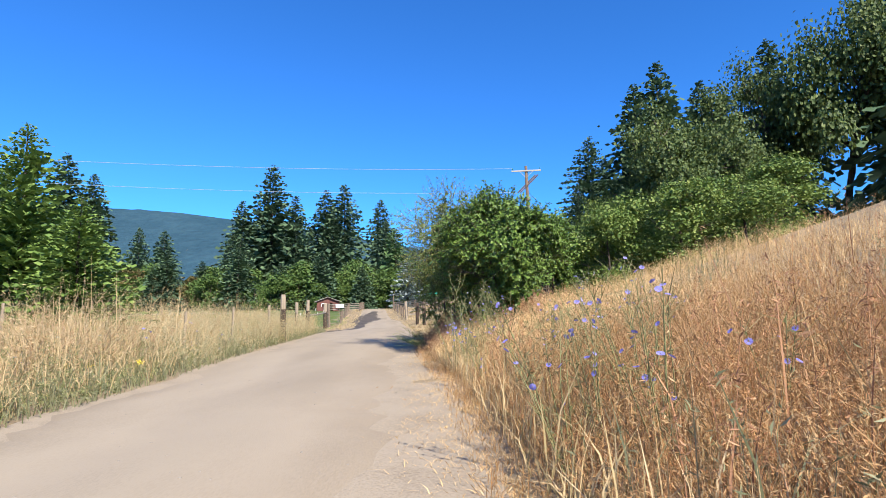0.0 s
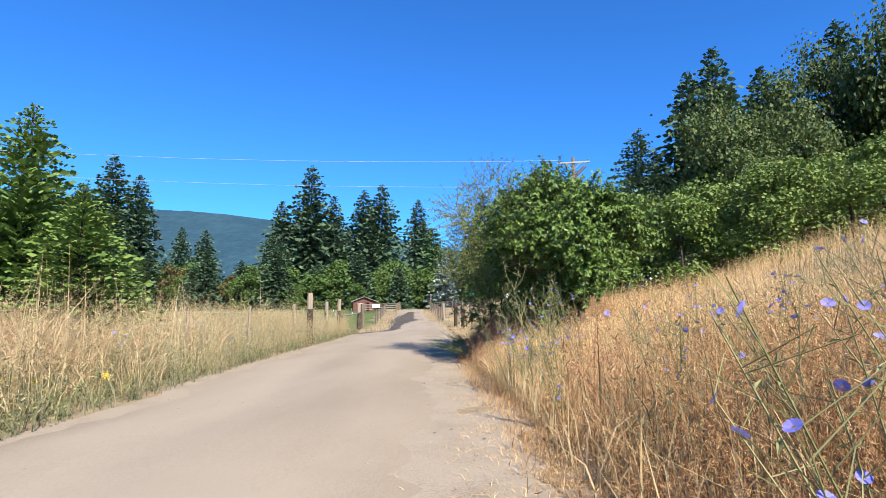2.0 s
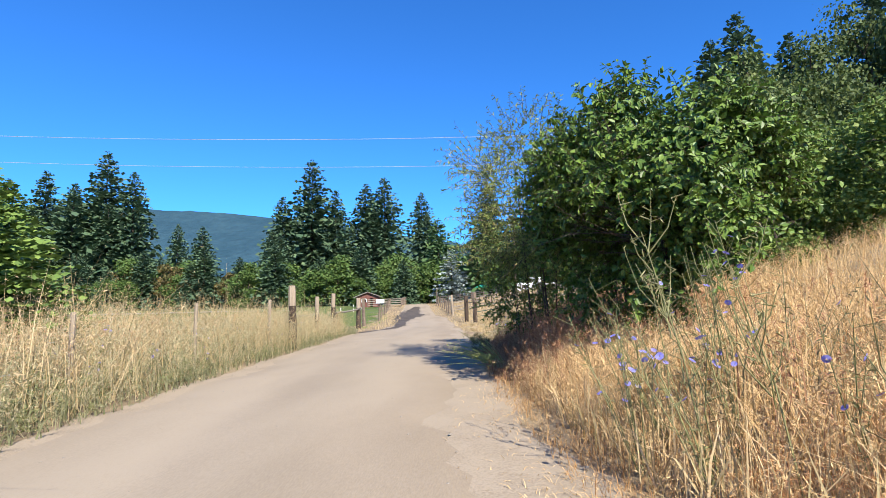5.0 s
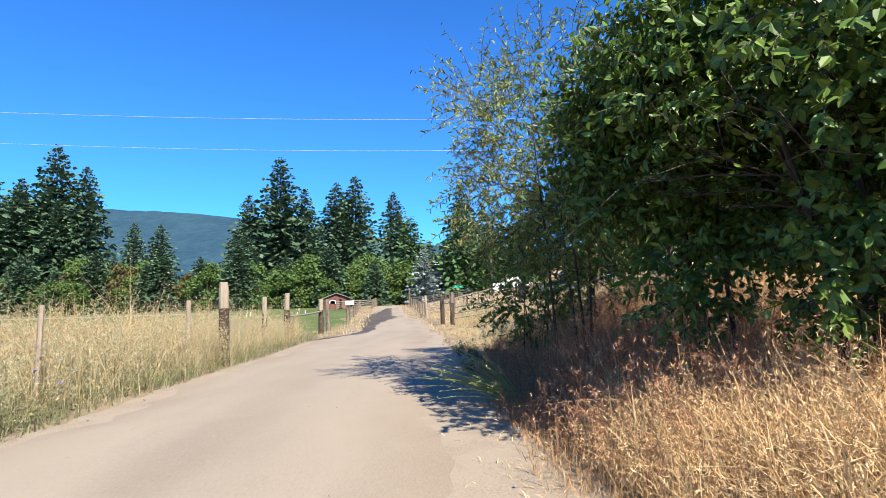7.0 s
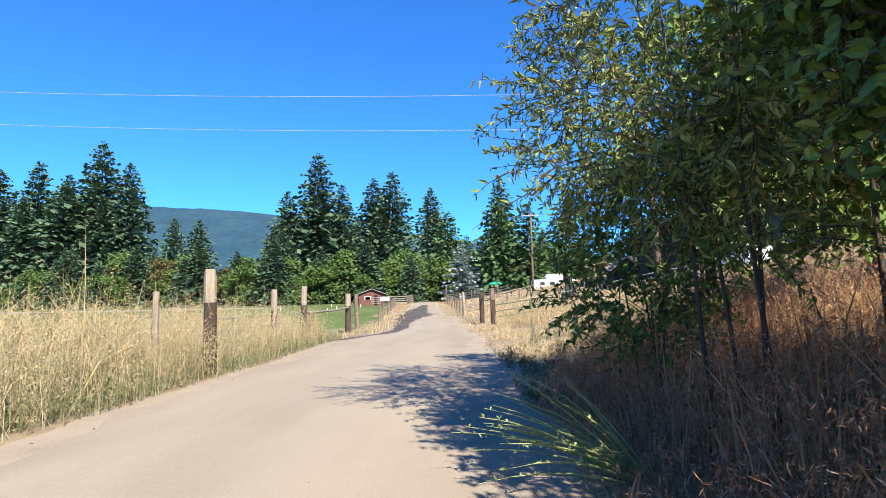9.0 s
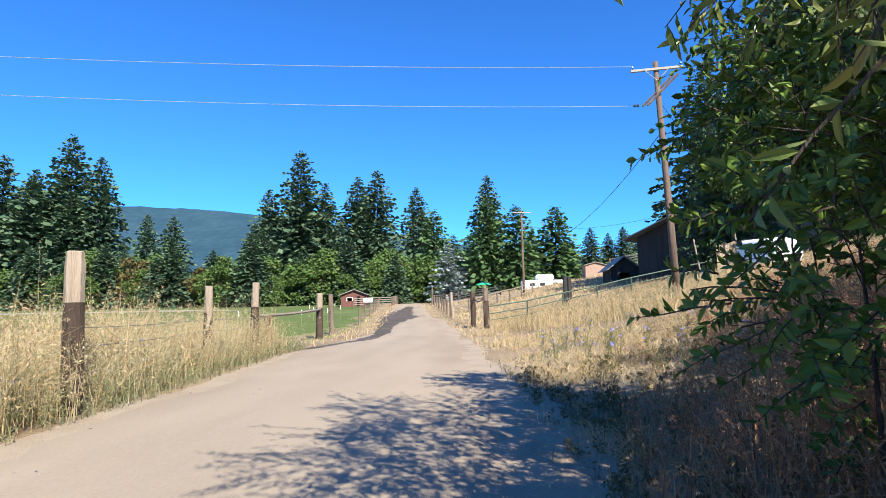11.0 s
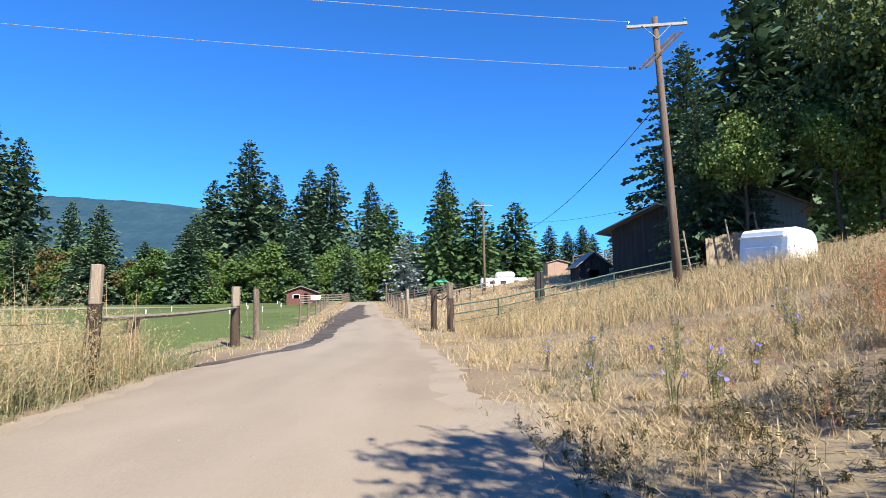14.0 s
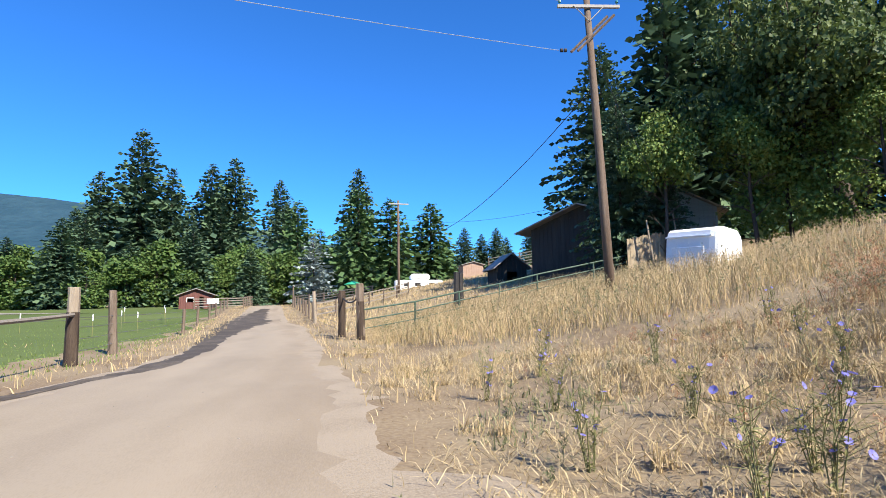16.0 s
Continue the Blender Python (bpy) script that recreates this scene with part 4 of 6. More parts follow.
p = scatter(93, 40000, -3.2, 7, 24, 38, lambda x, y: np.where((x > right_edge(y) + 0.35) & (y < band_edge(x) - 0.3), apron(x, y) * np.clip((patch(x, y, 0.75, 5.5) - 0.32) * 2.6, 0, 1) * np.clip(1.2 - (x - right_edge(y)) / 8, 0.15, 1) * np.where((y < 27) & (x > -0.6), 0.35, 1), 0))
blades("matted_straw", p, rs(len(p), 94, 0.06, 0.22), M_HAY, "pale matted straw flattened over the clearing", 0.0045, 1.0, 0, 93, lie=0.8)
open_ground = lambda x, y: apron(x, y) * np.where((x > right_edge(y) + 0.6) & (y < band_edge(x) - 1.7), 1.0, 0.0) * np.where((y < 27) & (x > -0.6), 0.45, 1)
p = tufts(13, 320, 64, 0.13, -3, 9, 22, 44, open_ground)
blades("grass_tuft", p, rs(len(p), 14, 0.06, 0.26), M_MEADOW, "tufts of taller yellow grass in the clearing", 0.005, 0.6, 2, 13)
p = tufts(43, 260, 60, 0.10, -3, 8, 22, 43, open_ground)
blades("grass_tuft", p, rs(len(p), 44, 0.06, 0.30), M_HAY, "bleached straw tufts in the clearing", 0.005, 1.0, 1, 43)
p = scatter(45, 520, -3, 8, 22, 43, lambda x, y: open_ground(x, y) * np.clip(patch(x, y, 0.8, 2.0) * 1.6 - 0.4, 0.05, 1))
bushy("green_weeds", p, rs(len(p), 46, 0.15, 0.5), M_WEED, "scattered wiry grey-green weeds in the clearing", 12, 6, 0.5, 0.004, 45, 0.024, 0.3, 0.05)
p = scatter(85, 420, 0.5, 8, 22, 38, lambda x, y: open_ground(x, y) * np.clip((x + 1) / 7, 0.05, 1))
bushy("rusty_weeds", p, rs(len(p), 86, 0.15, 0.45), M_BRACKEN, "small rust brown dry weeds on the bare slope", 9, 6, 0.5, 0.003, 85, 0.018)
# weeds coloured darker than elsewhere, to deepen the shade by the shrubs
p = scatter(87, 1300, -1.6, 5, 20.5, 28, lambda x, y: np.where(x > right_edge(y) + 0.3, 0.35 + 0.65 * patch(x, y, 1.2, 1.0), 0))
bushy("shade_weeds", p, rs(len(p), 88, 0.08, 0.32), leafy("shade_dark_weeds", [(0.1, (0.06, 0.06, 0.025)), (0.5, (0.12, 0.11, 0.045)), (0.95, (0.22, 0.17, 0.08))], 0.2, 0.5, 0.8, 0.7), "low brown-green weeds beside the shrubs, coloured dark to deepen the shade", 10, 6, 0.6, 0.004, 87, 0.022, 0.5, 0.05, 0.42)
# straw lying on the soil
p = scatter(47, 44000, -4.5, 7, 1, 43, lambda x, y: np.where((x > right_edge(y) - 0.25) & ((x < toe(y) + 0.5) | (y > 22)), apron(x, y) * np.clip(0.25 + (x - right_edge(y)) * 0.8, 0.1, 1) * np.where((x > 4) & (y < 24), 0, 1) * np.where((y < 27) & (x > -0.6), 0.35, 1), 0))
blades("straw_litter", p, rs(len(p), 48, 0.02, 0.06), M_HAY, "loose straw lying on the verge and clearing", 0.0035, 0.6, 0, 47, lie=2.4)
p = scatter(49, 16000, -9, -4.6, 1, 34, lambda x, y: np.where((x < left_edge(y) + 0.25) & (x > left_edge(y) - 0.7), 0.9, 0))
blades("straw_litter", p, rs(len(p), 50, 0.02, 0.06), M_HAY, "loose straw lying along the field edge", 0.0035, 0.6, 0, 49, lie=2.4)
p = scatter(15, 26000, -3.2, 3, 22, 36, lambda x, y: np.where((x > right_edge(y) + 0.1), np.clip((patch(x, y, 1.3, 4.0) - 0.6) * 4, 0, 1) * np.clip(1 - (x - right_edge(y)) / 3.5, 0, 1), 0))
blades("green_weeds", p, rs(len(p), 16, 0.05, 0.18), M_WEED, "low green weeds at the road edge", 0.010, 0.7, 0, 15)
# right verge
p = scatter(17, 190000, -4, 1.2, -1, 24, lambda x, y: np.where((x > right_edge(y) - 0.35) & (x < toe(y) + 0.4), np.clip(0.05 + (x - right_edge(y)) * 0.75, 0.02, 0.9) * (0.3 + 0.7 * patch(x, y, 2)), 0))
blades("short_grass", p, rs(len(p), 18, 0.05, 0.10), M_STRAW, "flattened straw along the road verge", 0.0035, 0.9, 0, 17, lie=0.9)
p = scatter(99, 60000, -2.5, 1.4, -1, 22, lambda x, y: np.where((x > toe(y) - 0.45) & (x < toe(y) + 0.5), np.clip(0.9 - np.abs(x - toe(y)) * 1.2, 0.1, 1) * (0.2 + 0.8 * patch(x, y, 2.4, 1.0)), 0))
blades("short_grass", p, rs(len(p), 100, 0.06, 0.24), M_OAT, "low tan grass at the foot of the bank", 0.0035, 0.9, 3, 99, 0.012)
# left field
p = scatter(19, 70000, -19, -4.6, -1, 34.5, lambda x, y: np.where(x < left_edge(y) - 0.35, np.where(x > left_edge(y) - 1.5, 0.55, 1) * np.clip(1.15 - (left_edge(y) - x) / 7, 0.16, 1) * np.clip((33.9 + 0.9 * np.sin(x * 3) - y) / 1.5, 0, 1) * np.where((y > 25) & (x < -9.6), 0.3, 1), 0))
edge = left_edge(p[:, 1]) - p[:, 0]
hgt = rs(len(p), 20, 0.8, 1.75) * np.clip(lerp_at(p[:, 1], [10, 19], [0.28, 0.5]) + edge / lerp_at(p[:, 1], [8, 18], [2.4, 1.1]), 0.22, 1) * (0.8 + 0.35 * patch(p[:, 0], p[:, 1], 0.9))
hgt *= np.where(edge > 3, 1.12, 0.55 + 0.75 * patch(p[:, 0], p[:, 1], 1.9, 1.0))
blades("meadow_grass", p, hgt, M_MEADOW, "tall tan meadow grass beside the road", 0.0055, 0.75, 5, 19, 0.03)
p = scatter(21, 34000, -11, -4.6, -1, 35, lambda x, y: np.where((x < left_edge(y) - 0.05), np.clip(1 - (left_edge(y) - x) / 3.6, 0, 1) * (0.25 + 0.75 * patch(x, y, 1.2)), 0))
blades("green_weeds", p, rs(len(p), 22, 0.2, 0.95) * np.clip(0.3 + (left_edge(p[:, 1]) - p[:, 0]) / 1.6, 0.2, 1.2), M_WEED, "grey-green weeds crowding the road edge", 0.008, 0.5, 7, 21, 0.03)
p = scatter(63, 6800, -16, -5, -1, 33.5, lambda x, y: np.where(x < left_edge(y) - 0.9, np.clip(1.2 - (left_edge(y) - x) / 9, 0.2, 1) * (0.25 + 0.75 * patch(x, y, 0.6, 1.0)), 0))
bushy("pink_seed_weeds", p, rs(len(p), 64, 0.8, 1.3) * np.clip(0.35 + (left_edge(p[:, 1]) - p[:, 0]) / 2.8, 0.35, 1), leafy("faded_panicles", [(0.1, (0.26, 0.15, 0.075)), (0.5, (0.43, 0.28, 0.15)), (0.95, (0.60, 0.43, 0.27))], 0.25, 0.5, 0.8, 0.8), "bushy dry weeds with faded pinkish seed tops", 9, 7, 0.34, 0.004, 63, 0.024, 0.2, 0.4)
p = scatter(65, 5200, -10, -4.6, 0, 34, lambda x, y: np.where((x < left_edge(y) - 0.25) & (x > left_edge(y) - 2.6), np.clip(1.2 - (left_edge(y) - x) / 3.0, 0.1, 1) * (0.2 + 0.8 * patch(x, y, 1.1, 2.0)), 0))
bushy("green_weeds", p, rs(len(p), 66, 0.25, 0.7) * np.clip(0.45 + (left_edge(p[:, 1]) - p[:, 0]) / 2.2, 0.4, 1.1), leafy("olive_weeds", [(0.1, (0.14, 0.165, 0.065)), (0.5, (0.25, 0.27, 0.115)), (0.95, (0.42, 0.39, 0.19))], 0.3, 0.4, 0.7, 0.8), "bushy grey-green leafy weeds at the road edge", 10, 5, 0.42, 0.004, 65, 0.030, 0.3, 0.05, 0.42)
p = scatter(91, 6000, -11, -5.6, 12, 33.4, lambda x, y: np.where(x < left_edge(y) - 0.18, np.clip(1.2 - (left_edge(y) - x) / 3.2, 0.1, 1), 0))
bushy("tall_weeds", p, rs(len(p), 92, 0.8, 1.4) * np.clip(lerp_at(p[:, 1], [12, 20], [0.35, 0.62]) + (left_edge(p[:, 1]) - p[:, 0]) / lerp_at(p[:, 1], [12, 20], [2.6, 1.3]), 0.35, 1) * np.clip((34.6 - p[:, 1]) / 2.5, 0.5, 1), leafy("straw_green_weeds", [(0.1, (0.17, 0.18, 0.085)), (0.5, (0.38, 0.34, 0.195)), (0.95, (0.61, 0.53, 0.35))], 0.18, 0.4, 0.7, 0.8), "tall straw-green weeds crowding the fence posts", 9, 7, 0.3, 0.004, 91, 0.019, 0.22, 0.12)
# weeds gathered round the feet of the fence posts
feet = np.array([(-7.0, 23.6), (-7.1, 22.4), (-7.6, 28.5), (-7.6, 31.0), (-8.0, 32.9)])
p = np.repeat(feet, 60, 0) + np.random.default_rng(101).normal(0, 1, (300, 2)) * (0.22, 0.5)
p = p[p[:, 0] < left_edge(p[:, 1]) - 0.1]
bushy("tall_weeds", p, rs(len(p), 102, 0.75, 1.3), M_MEADOW, "tall dry weeds gathered round the fence posts", 9, 7, 0.28, 0.004, 101, 0.02, 0.2, 0.1)
# verges along the far road
p = scatter(23, 42000, -22, 0, 33, 112, lambda x, y: np.where(((x < left_edge(y) - 0.1) & (x > left_edge(y) - 2.1)) | ((x > right_edge(y) + 0.2) & (x < toe(y) + 0.6)), 0.8, 0))
blades("dry_grass", p, rs(len(p), 24, 0.05, 0.3), M_MEADOW, "dry yellow grass on both verges", 0.009, 0.7, 0, 23)
# pasture sward near the fence
p = scatter(25, 36000, -40, -7, 30, 75, lambda x, y: np.where(x < left_edge(y) - 1.5, np.clip(1.2 - (left_edge(y) - x) / 22, 0.05, 1), 0))
blades("pasture_grass", p, rs(len(p), 26, 0.04, 0.14), leafy("sward", [(0.1, (0.09, 0.15, 0.03)), (0.6, (0.17, 0.23, 0.06)), (0.95, (0.32, 0.31, 0.13))], 0.2, 0.5, 0.7, 0.15), "short green grazed grass with straw tips", 0.014, 0.5, 0, 25)
# dead bracken under the shrubs
p = scatter(27, 9000, -1.3, 4, 14.6, 22.5, lambda x, y: np.where(x > toe(y) - 0.35, np.clip(1.1 - np.abs(x - 0.4) / 2.6, 0, 1) * np.clip((y - 15.4) / 1.4, 0, 1) * np.clip((22.3 - y) / 1.5, 0, 1), 0))
blades("dead_bracken", p, rs(len(p), 28, 0.35, 1.05) * np.clip(0.4 + (p[:, 0] - toe(p[:, 1])) / 1.0, 0.3, 1), M_BRACKEN, "rust brown dead bracken and brambles under the shrubs", 0.007, 0.6, 6, 27, 0.024)
p = scatter(83, 2600, -1.0, 4.4, 13.4, 23.5, lambda x, y: np.where(x > toe(y) + 0.0, np.clip(1.15 - np.abs(x - 0.6) / 3.2, 0, 1) * np.clip((y - 13.6) / 1.4, 0, 1), 0))
bushy("dead_bracken", p, rs(len(p), 84, 0.5, 1.1) * np.clip(0.4 + (p[:, 0] - toe(p[:, 1])) / 1.0, 0.3, 1), M_BRACKEN, "rust brown dead bracken fronds under the shrubs", 10, 7, 0.5, 0.004, 83, 0.019, 0.35, 0.25)
p = scatter(61, 24000, -0.6, 4.2, 12.4, 18.2, lambda x, y: np.where(x > toe(y) + 0.05, np.clip(1.2 - (x - toe(y)) / 3.5, 0.1, 1) * np.clip((16.3 - y) / 1.4, 0, 1), 0))
blades("dry_grass", p, rs(len(p), 62, 0.3, 0.85) * np.clip(0.35 + (p[:, 0] - toe(p[:, 1])) / 1.0, 0.3, 1), M_STRAW, "golden dry grass tumbling out from under the shrub", 0.0040, 0.8, 6, 61, 0.017)
# rusty docks and tall weeds standing over the grass
p = scatter(33, 1500, 0.8, 9, 0, 14, lambda x, y: np.where(x > toe(y) + 0.4, np.clip((patch(x, y, 0.7, 3.0) - 0.5) * 3, 0, 1), 0))
blades("dock_stalks", p, rs(len(p), 34, 0.8, 1.15), M_BRACKEN, "rust brown seed stalks among the oats", 0.006, 0.3, 18, 33, 0.028)
p = scatter(35, 5000, 0.6, 7, 0, 14, lambda x, y: np.where(x > toe(y) + 0.3, np.clip((patch(x, y, 0.9, 5.0) - 0.5) * 3, 0, 1), 0))
blades("green_weeds", p, rs(len(p), 36, 0.4, 1.0), M_WEED, "grey-green weeds threaded through the oats", 0.006, 0.4, 5, 35, 0.03)
# yard grass beyond the pipe fence
p = scatter(37, 26000, -9, 24, 54, 106, lambda x, y: np.where(x > toe(y) - 0.3, np.clip(1.3 - (y - 54) / 60, 0.3, 1), 0))
blades("yard_grass", p, rs(len(p), 38, 0.12, 0.42), M_MEADOW, "uncut yellow-green grass in the yard", 0.022, 0.5, 0, 37)
# the same meadow and bank going on behind the start
p = scatter(71, 8000, -19, -4.8, -11, -1, lambda x, y: np.where(x < left_edge(y) - 0.4, 0.8, 0))
blades("meadow_grass", p, rs(len(p), 72, 0.5, 1.2), M_MEADOW, "tan meadow grass beside the road start", 0.007, 0.5, 2, 71, 0.04)
p = scatter(73, 8000, 0.8, 10, -11, -1.4, lambda x, y: np.where(x > toe(y) + 0.2, 0.8, 0))
blades("wild_oats", p, rs(len(p), 74, 0.5, 0.95), M_OAT, "golden brown wild oats on the bank at the start", 0.006, 0.6, 2, 73, 0.03)
# dry thicket at the corner of the clearing
thicket = lambda x, y: np.where(((x - 3.3) / 1.5) ** 2 + ((y - 25.0) / 1.6) ** 2 < 1, 1.0, 0.0)
p = scatter(75, 520, 1.4, 6.5, 22.8, 27.2, lambda x, y: np.maximum(thicket(x, y), 0.25))
bushy("dry_thicket", p, rs(len(p), 76, 0.5, 1.25), M_BRACKEN, "rust brown dry weeds massed at the clearing corner", 11, 7, 0.42, 0.004, 75, 0.024)
p = scatter(77, 420, 1.6, 6.5, 22.8, 27.0, lambda x, y: np.maximum(thicket(x, y), 0.15))
bushy("green_weeds", p, rs(len(p), 78, 0.4, 1.1), M_WEED, "tangled olive green weeds in the dry thicket", 11, 6, 0.42, 0.004, 77, 0.028)

slope = lambda x, y: np.where((x > 0.9 + (y - 26) * 0.72) & (x < 9), np.clip(1.3 - (x - 0.9 - (y - 26) * 0.72) / 4, 0.15, 1), 0)
p = scatter(95, 1500, 1.5, 9, 26.5, 34, slope)
bushy("dry_thicket", p, rs(len(p), 96, 0.3, 0.95), M_BRACKEN, "rust brown dry weeds up the slope", 10, 6, 0.4, 0.004, 95, 0.022)
p = scatter(97, 700, 1.5, 9, 26.5, 34, slope)
bushy("green_weeds", p, rs(len(p), 98, 0.3, 0.8), M_WEED, "wiry olive weeds up the slope", 10, 6, 0.4, 0.004, 97, 0.024)

# ---- fences and poles ----
def post(x, y, top, r, material, label, dark_foot=False, lean=(0, 0), sides=8, cut=0.0):
    """A split or round timber post with a rough top, set in the ground."""
    z0 = gz(x, y)
    root = thing("fence_post", label, "fence post", at=(x, y, z0))
    h = top - z0
    b = Bag()
    tube(b, [(0, 0, -0.3), (0, 0, h * 0.12), (lean[0] * 0.5, lean[1] * 0.5, h * 0.5), (lean[0] * 0.9, lean[1] * 0.9, h * 0.9), (lean[0], lean[1], h - 0.015), (lean[0], lean[1], h)],
         [r * 1.08, r * 1.06, r * 1.0, r * 0.97, r * 0.95, r * 0.86], sides, wob=0.09)
    part("shaft", b, material, root)
    if dark_foot:
        b = Bag()
        tube(b, [(0, 0, -0.1), (lean[0] * 0.35, lean[1] * 0.35, h * 0.42), (lean[0] * 0.65, lean[1] * 0.65, h * 0.68)], [r * 1.14, r * 1.09, r * 1.05], sides, cap=False, wob=0.05)
        part("stained_foot", b, M_POST_DARK, root, "dark stained lower half")
    return root


random.seed(12)
GREY, PALE = "weathered grey-brown split timber fence post", "pale weathered timber fence post rising from tall grass"
post(-7.08, 24.44, 2.10, 0.115, M_POST_PALE, "thick pale square-cut timber post in tall grass", True, (-0.04, 0))
post(-7.25, 22.9, 1.62, 0.055, M_POST_PALE, PALE)
post(-7.77, 29.24, 1.83, 0.085, M_POST_PALE, PALE, True)
post(-7.80, 31.77, 2.01, 0.10, M_POST_PALE, "thick weathered post with a dark lower half", True, (0.02, 0))
post(-8.15, 33.6, 1.15, 0.12, M_POST, "short stout grey timber post at the grass edge")
post(-8.60, 40.4, 1.93, 0.135, M_POST_PALE, "tall gate post, pale above and dark below", True)
post(-9.05, 44.0, 1.97, 0.12, M_POST, "tall grey weathered gate post beside the pasture", False, (-0.06, 0))
for x, y, h in ((-7.0, 18.2, 1.5), (-6.9, 14.6, 1.35), (-11.2, 13.8, 1.62), (-10.6, 20.5, 1.5)):
    post(x, y, h, 0.04, M_POST_PALE, "thin pale fence stake in tall grass", False, (0.03, 0), 6)
post(-1.35, 47.2, 2.25, 0.16, M_POST, "stout dark gate post with a pale upper half", True, (-0.05, 0))
post(-2.10, 50.2, 2.05, 0.17, M_POST_DARK, "stout dark gate post strapped to its neighbour")
post(-3.95, 64, 2.45, 0.12, M_POST_PALE, "pale leaning fence post beside the road", False, (-0.1, 0))
LEFT_LINE = [(-10.3, 56.0), (-11.6, 64), (-12.7, 72), (-13.7, 79), (-14.8, 86), (-15.9, 93), (-17.0, 100)]
for i, (x, y) in enumerate(LEFT_LINE):
    post(x, y, gz(x, y) + 1.35, 0.085, M_POST, GREY, False, (random.uniform(-.05, .05), 0), 7)
RIGHT_LINE = [(-4.3, 68), (-4.9, 73), (-5.5, 78), (-6.1, 83), (-6.8, 88), (-7.5, 93), (-8.2, 98), (-9, 104)]
for i, (x, y) in enumerate(RIGHT_LINE):
    post(x, y, gz(x, y) + (1.5 if i != 7 else 2.9), 0.10 if i % 2 else 0.13, M_POST, GREY, False, (random.uniform(-.06, .06), 0), 7)
# slim white-tipped stakes of the paddock's electric fence
for i, (x, y) in enumerate([(-15.5, 62), (-14.2, 55), (-13.2, 58), (-14.5, 67), (-19, 72), (-16.5, 50), (-18.5, 80), (-20, 60)]):
    root = thing("electric_fence_stake", "slim stake with a white insulator in the pasture", "fence stake", "stakes in the pasture", at=(x, y, gz(x, y)))
    part("rod", tube(Bag(), [(0, 0, -0.15), (0, 0, 1.15)], 0.016, 5), M_STEM, root)
    part("insulator", tube(Bag(), [(0, 0, 0.85), (0, 0, 0.9), (0, 0, 1.14), (0, 0, 1.2)], [0.015, 0.03, 0.03, 0.015], 6), M_WHITE, root, "white plastic insulator")


def wire_run(name, pts, heights, r, material, label, category="wire fence"):
    root = thing(name, label, category)
    for h in heights:
        b = Bag()
        for (x0, y0), (x1, y1) in zip(pts, pts[1:]):
            tube(b, sag((x0, y0, gz(x0, y0) + h), (x1, y1, gz(x1, y1) + h), 0.03, 5), r, 4)
        part("strand", b, material, root)
    return root


wire_run("fence_wire", [(-7.08, 24.44), (-7.77, 29.24), (-7.8, 31.77), (-8.15, 33.6)], (0.5, 0.85, 1.1), 0.006, M_FENCE_WIRE, "slack wire strands between the pale posts")
wire_run("fence_wire", [(-8.6, 40.4), (-9.05, 44), *LEFT_LINE], (0.35, 0.65, 0.95, 1.2), 0.008, M_FENCE_WIRE, "wire strands along the pasture fence")
wire_run("fence_wire", [(-2.1, 50.2), (-3.95, 64), *RIGHT_LINE], (0.3, 0.6, 0.9, 1.15), 0.010, M_FENCE_WIRE, "wire mesh strands along the yard fence")
wire_run("electric_fence_line", [(-60, 84), (-40, 80), (-18.5, 80), (-14.5, 67), (-14.2, 55), (-16.5, 50)], (0.95,), 0.008, M_FENCE_WIRE, "thin electric line round the grazed paddock")
# horizontal rail between the pale posts and the gate
root = thing("gate_rail", "single grey rail closing the pasture gap", "gate")
part("rail", tube(Bag(), sag((-7.85, 31.9, 1.12), (-8.55, 40.3, 1.25), 0.05, 8), 0.05, 6, wob=0.05), M_RAIL, root)
root = thing("gate_chain", "dark chain strapping the gate posts together", "chain")
part("links", tube(Bag(), sag((-1.45, 47.3, 1.75), (-2.05, 50.1, 1.75), 0.25, 10), 0.03, 6), M_DARK, root)

PIPE_LINE = [(-1.25, 47.3), (1.0, 48.6), (3.25, 50), (5.5, 51.0), (7.84, 52), (11.5, 53), (14.8, 54), (18.1, 55)]
root = thing("pipe_fence", "green pipe rail fence climbing through tall grass", "fence")
for h, r in ((1.2, 0.04), (0.8, 0.03), (0.45, 0.02)):
    b = Bag()
    tube(b, [(x, y, gz(x, y) + h) for x, y in PIPE_LINE], r, 6)
    part("rail", b, M_PIPE, root)
for x, y in PIPE_LINE[1:]:
    part("upright", tube(Bag(), [(x, y, gz(x, y) - 0.2), (x, y, gz(x, y) + 1.21)], 0.045, 6), M_PIPE, root)
for i, (x, y) in enumerate([(4.3, 55.5), (4.7, 56.2)]):
    post(x, y, 3.2, 0.16, M_DARK, "dark stout post behind the pipe fence")
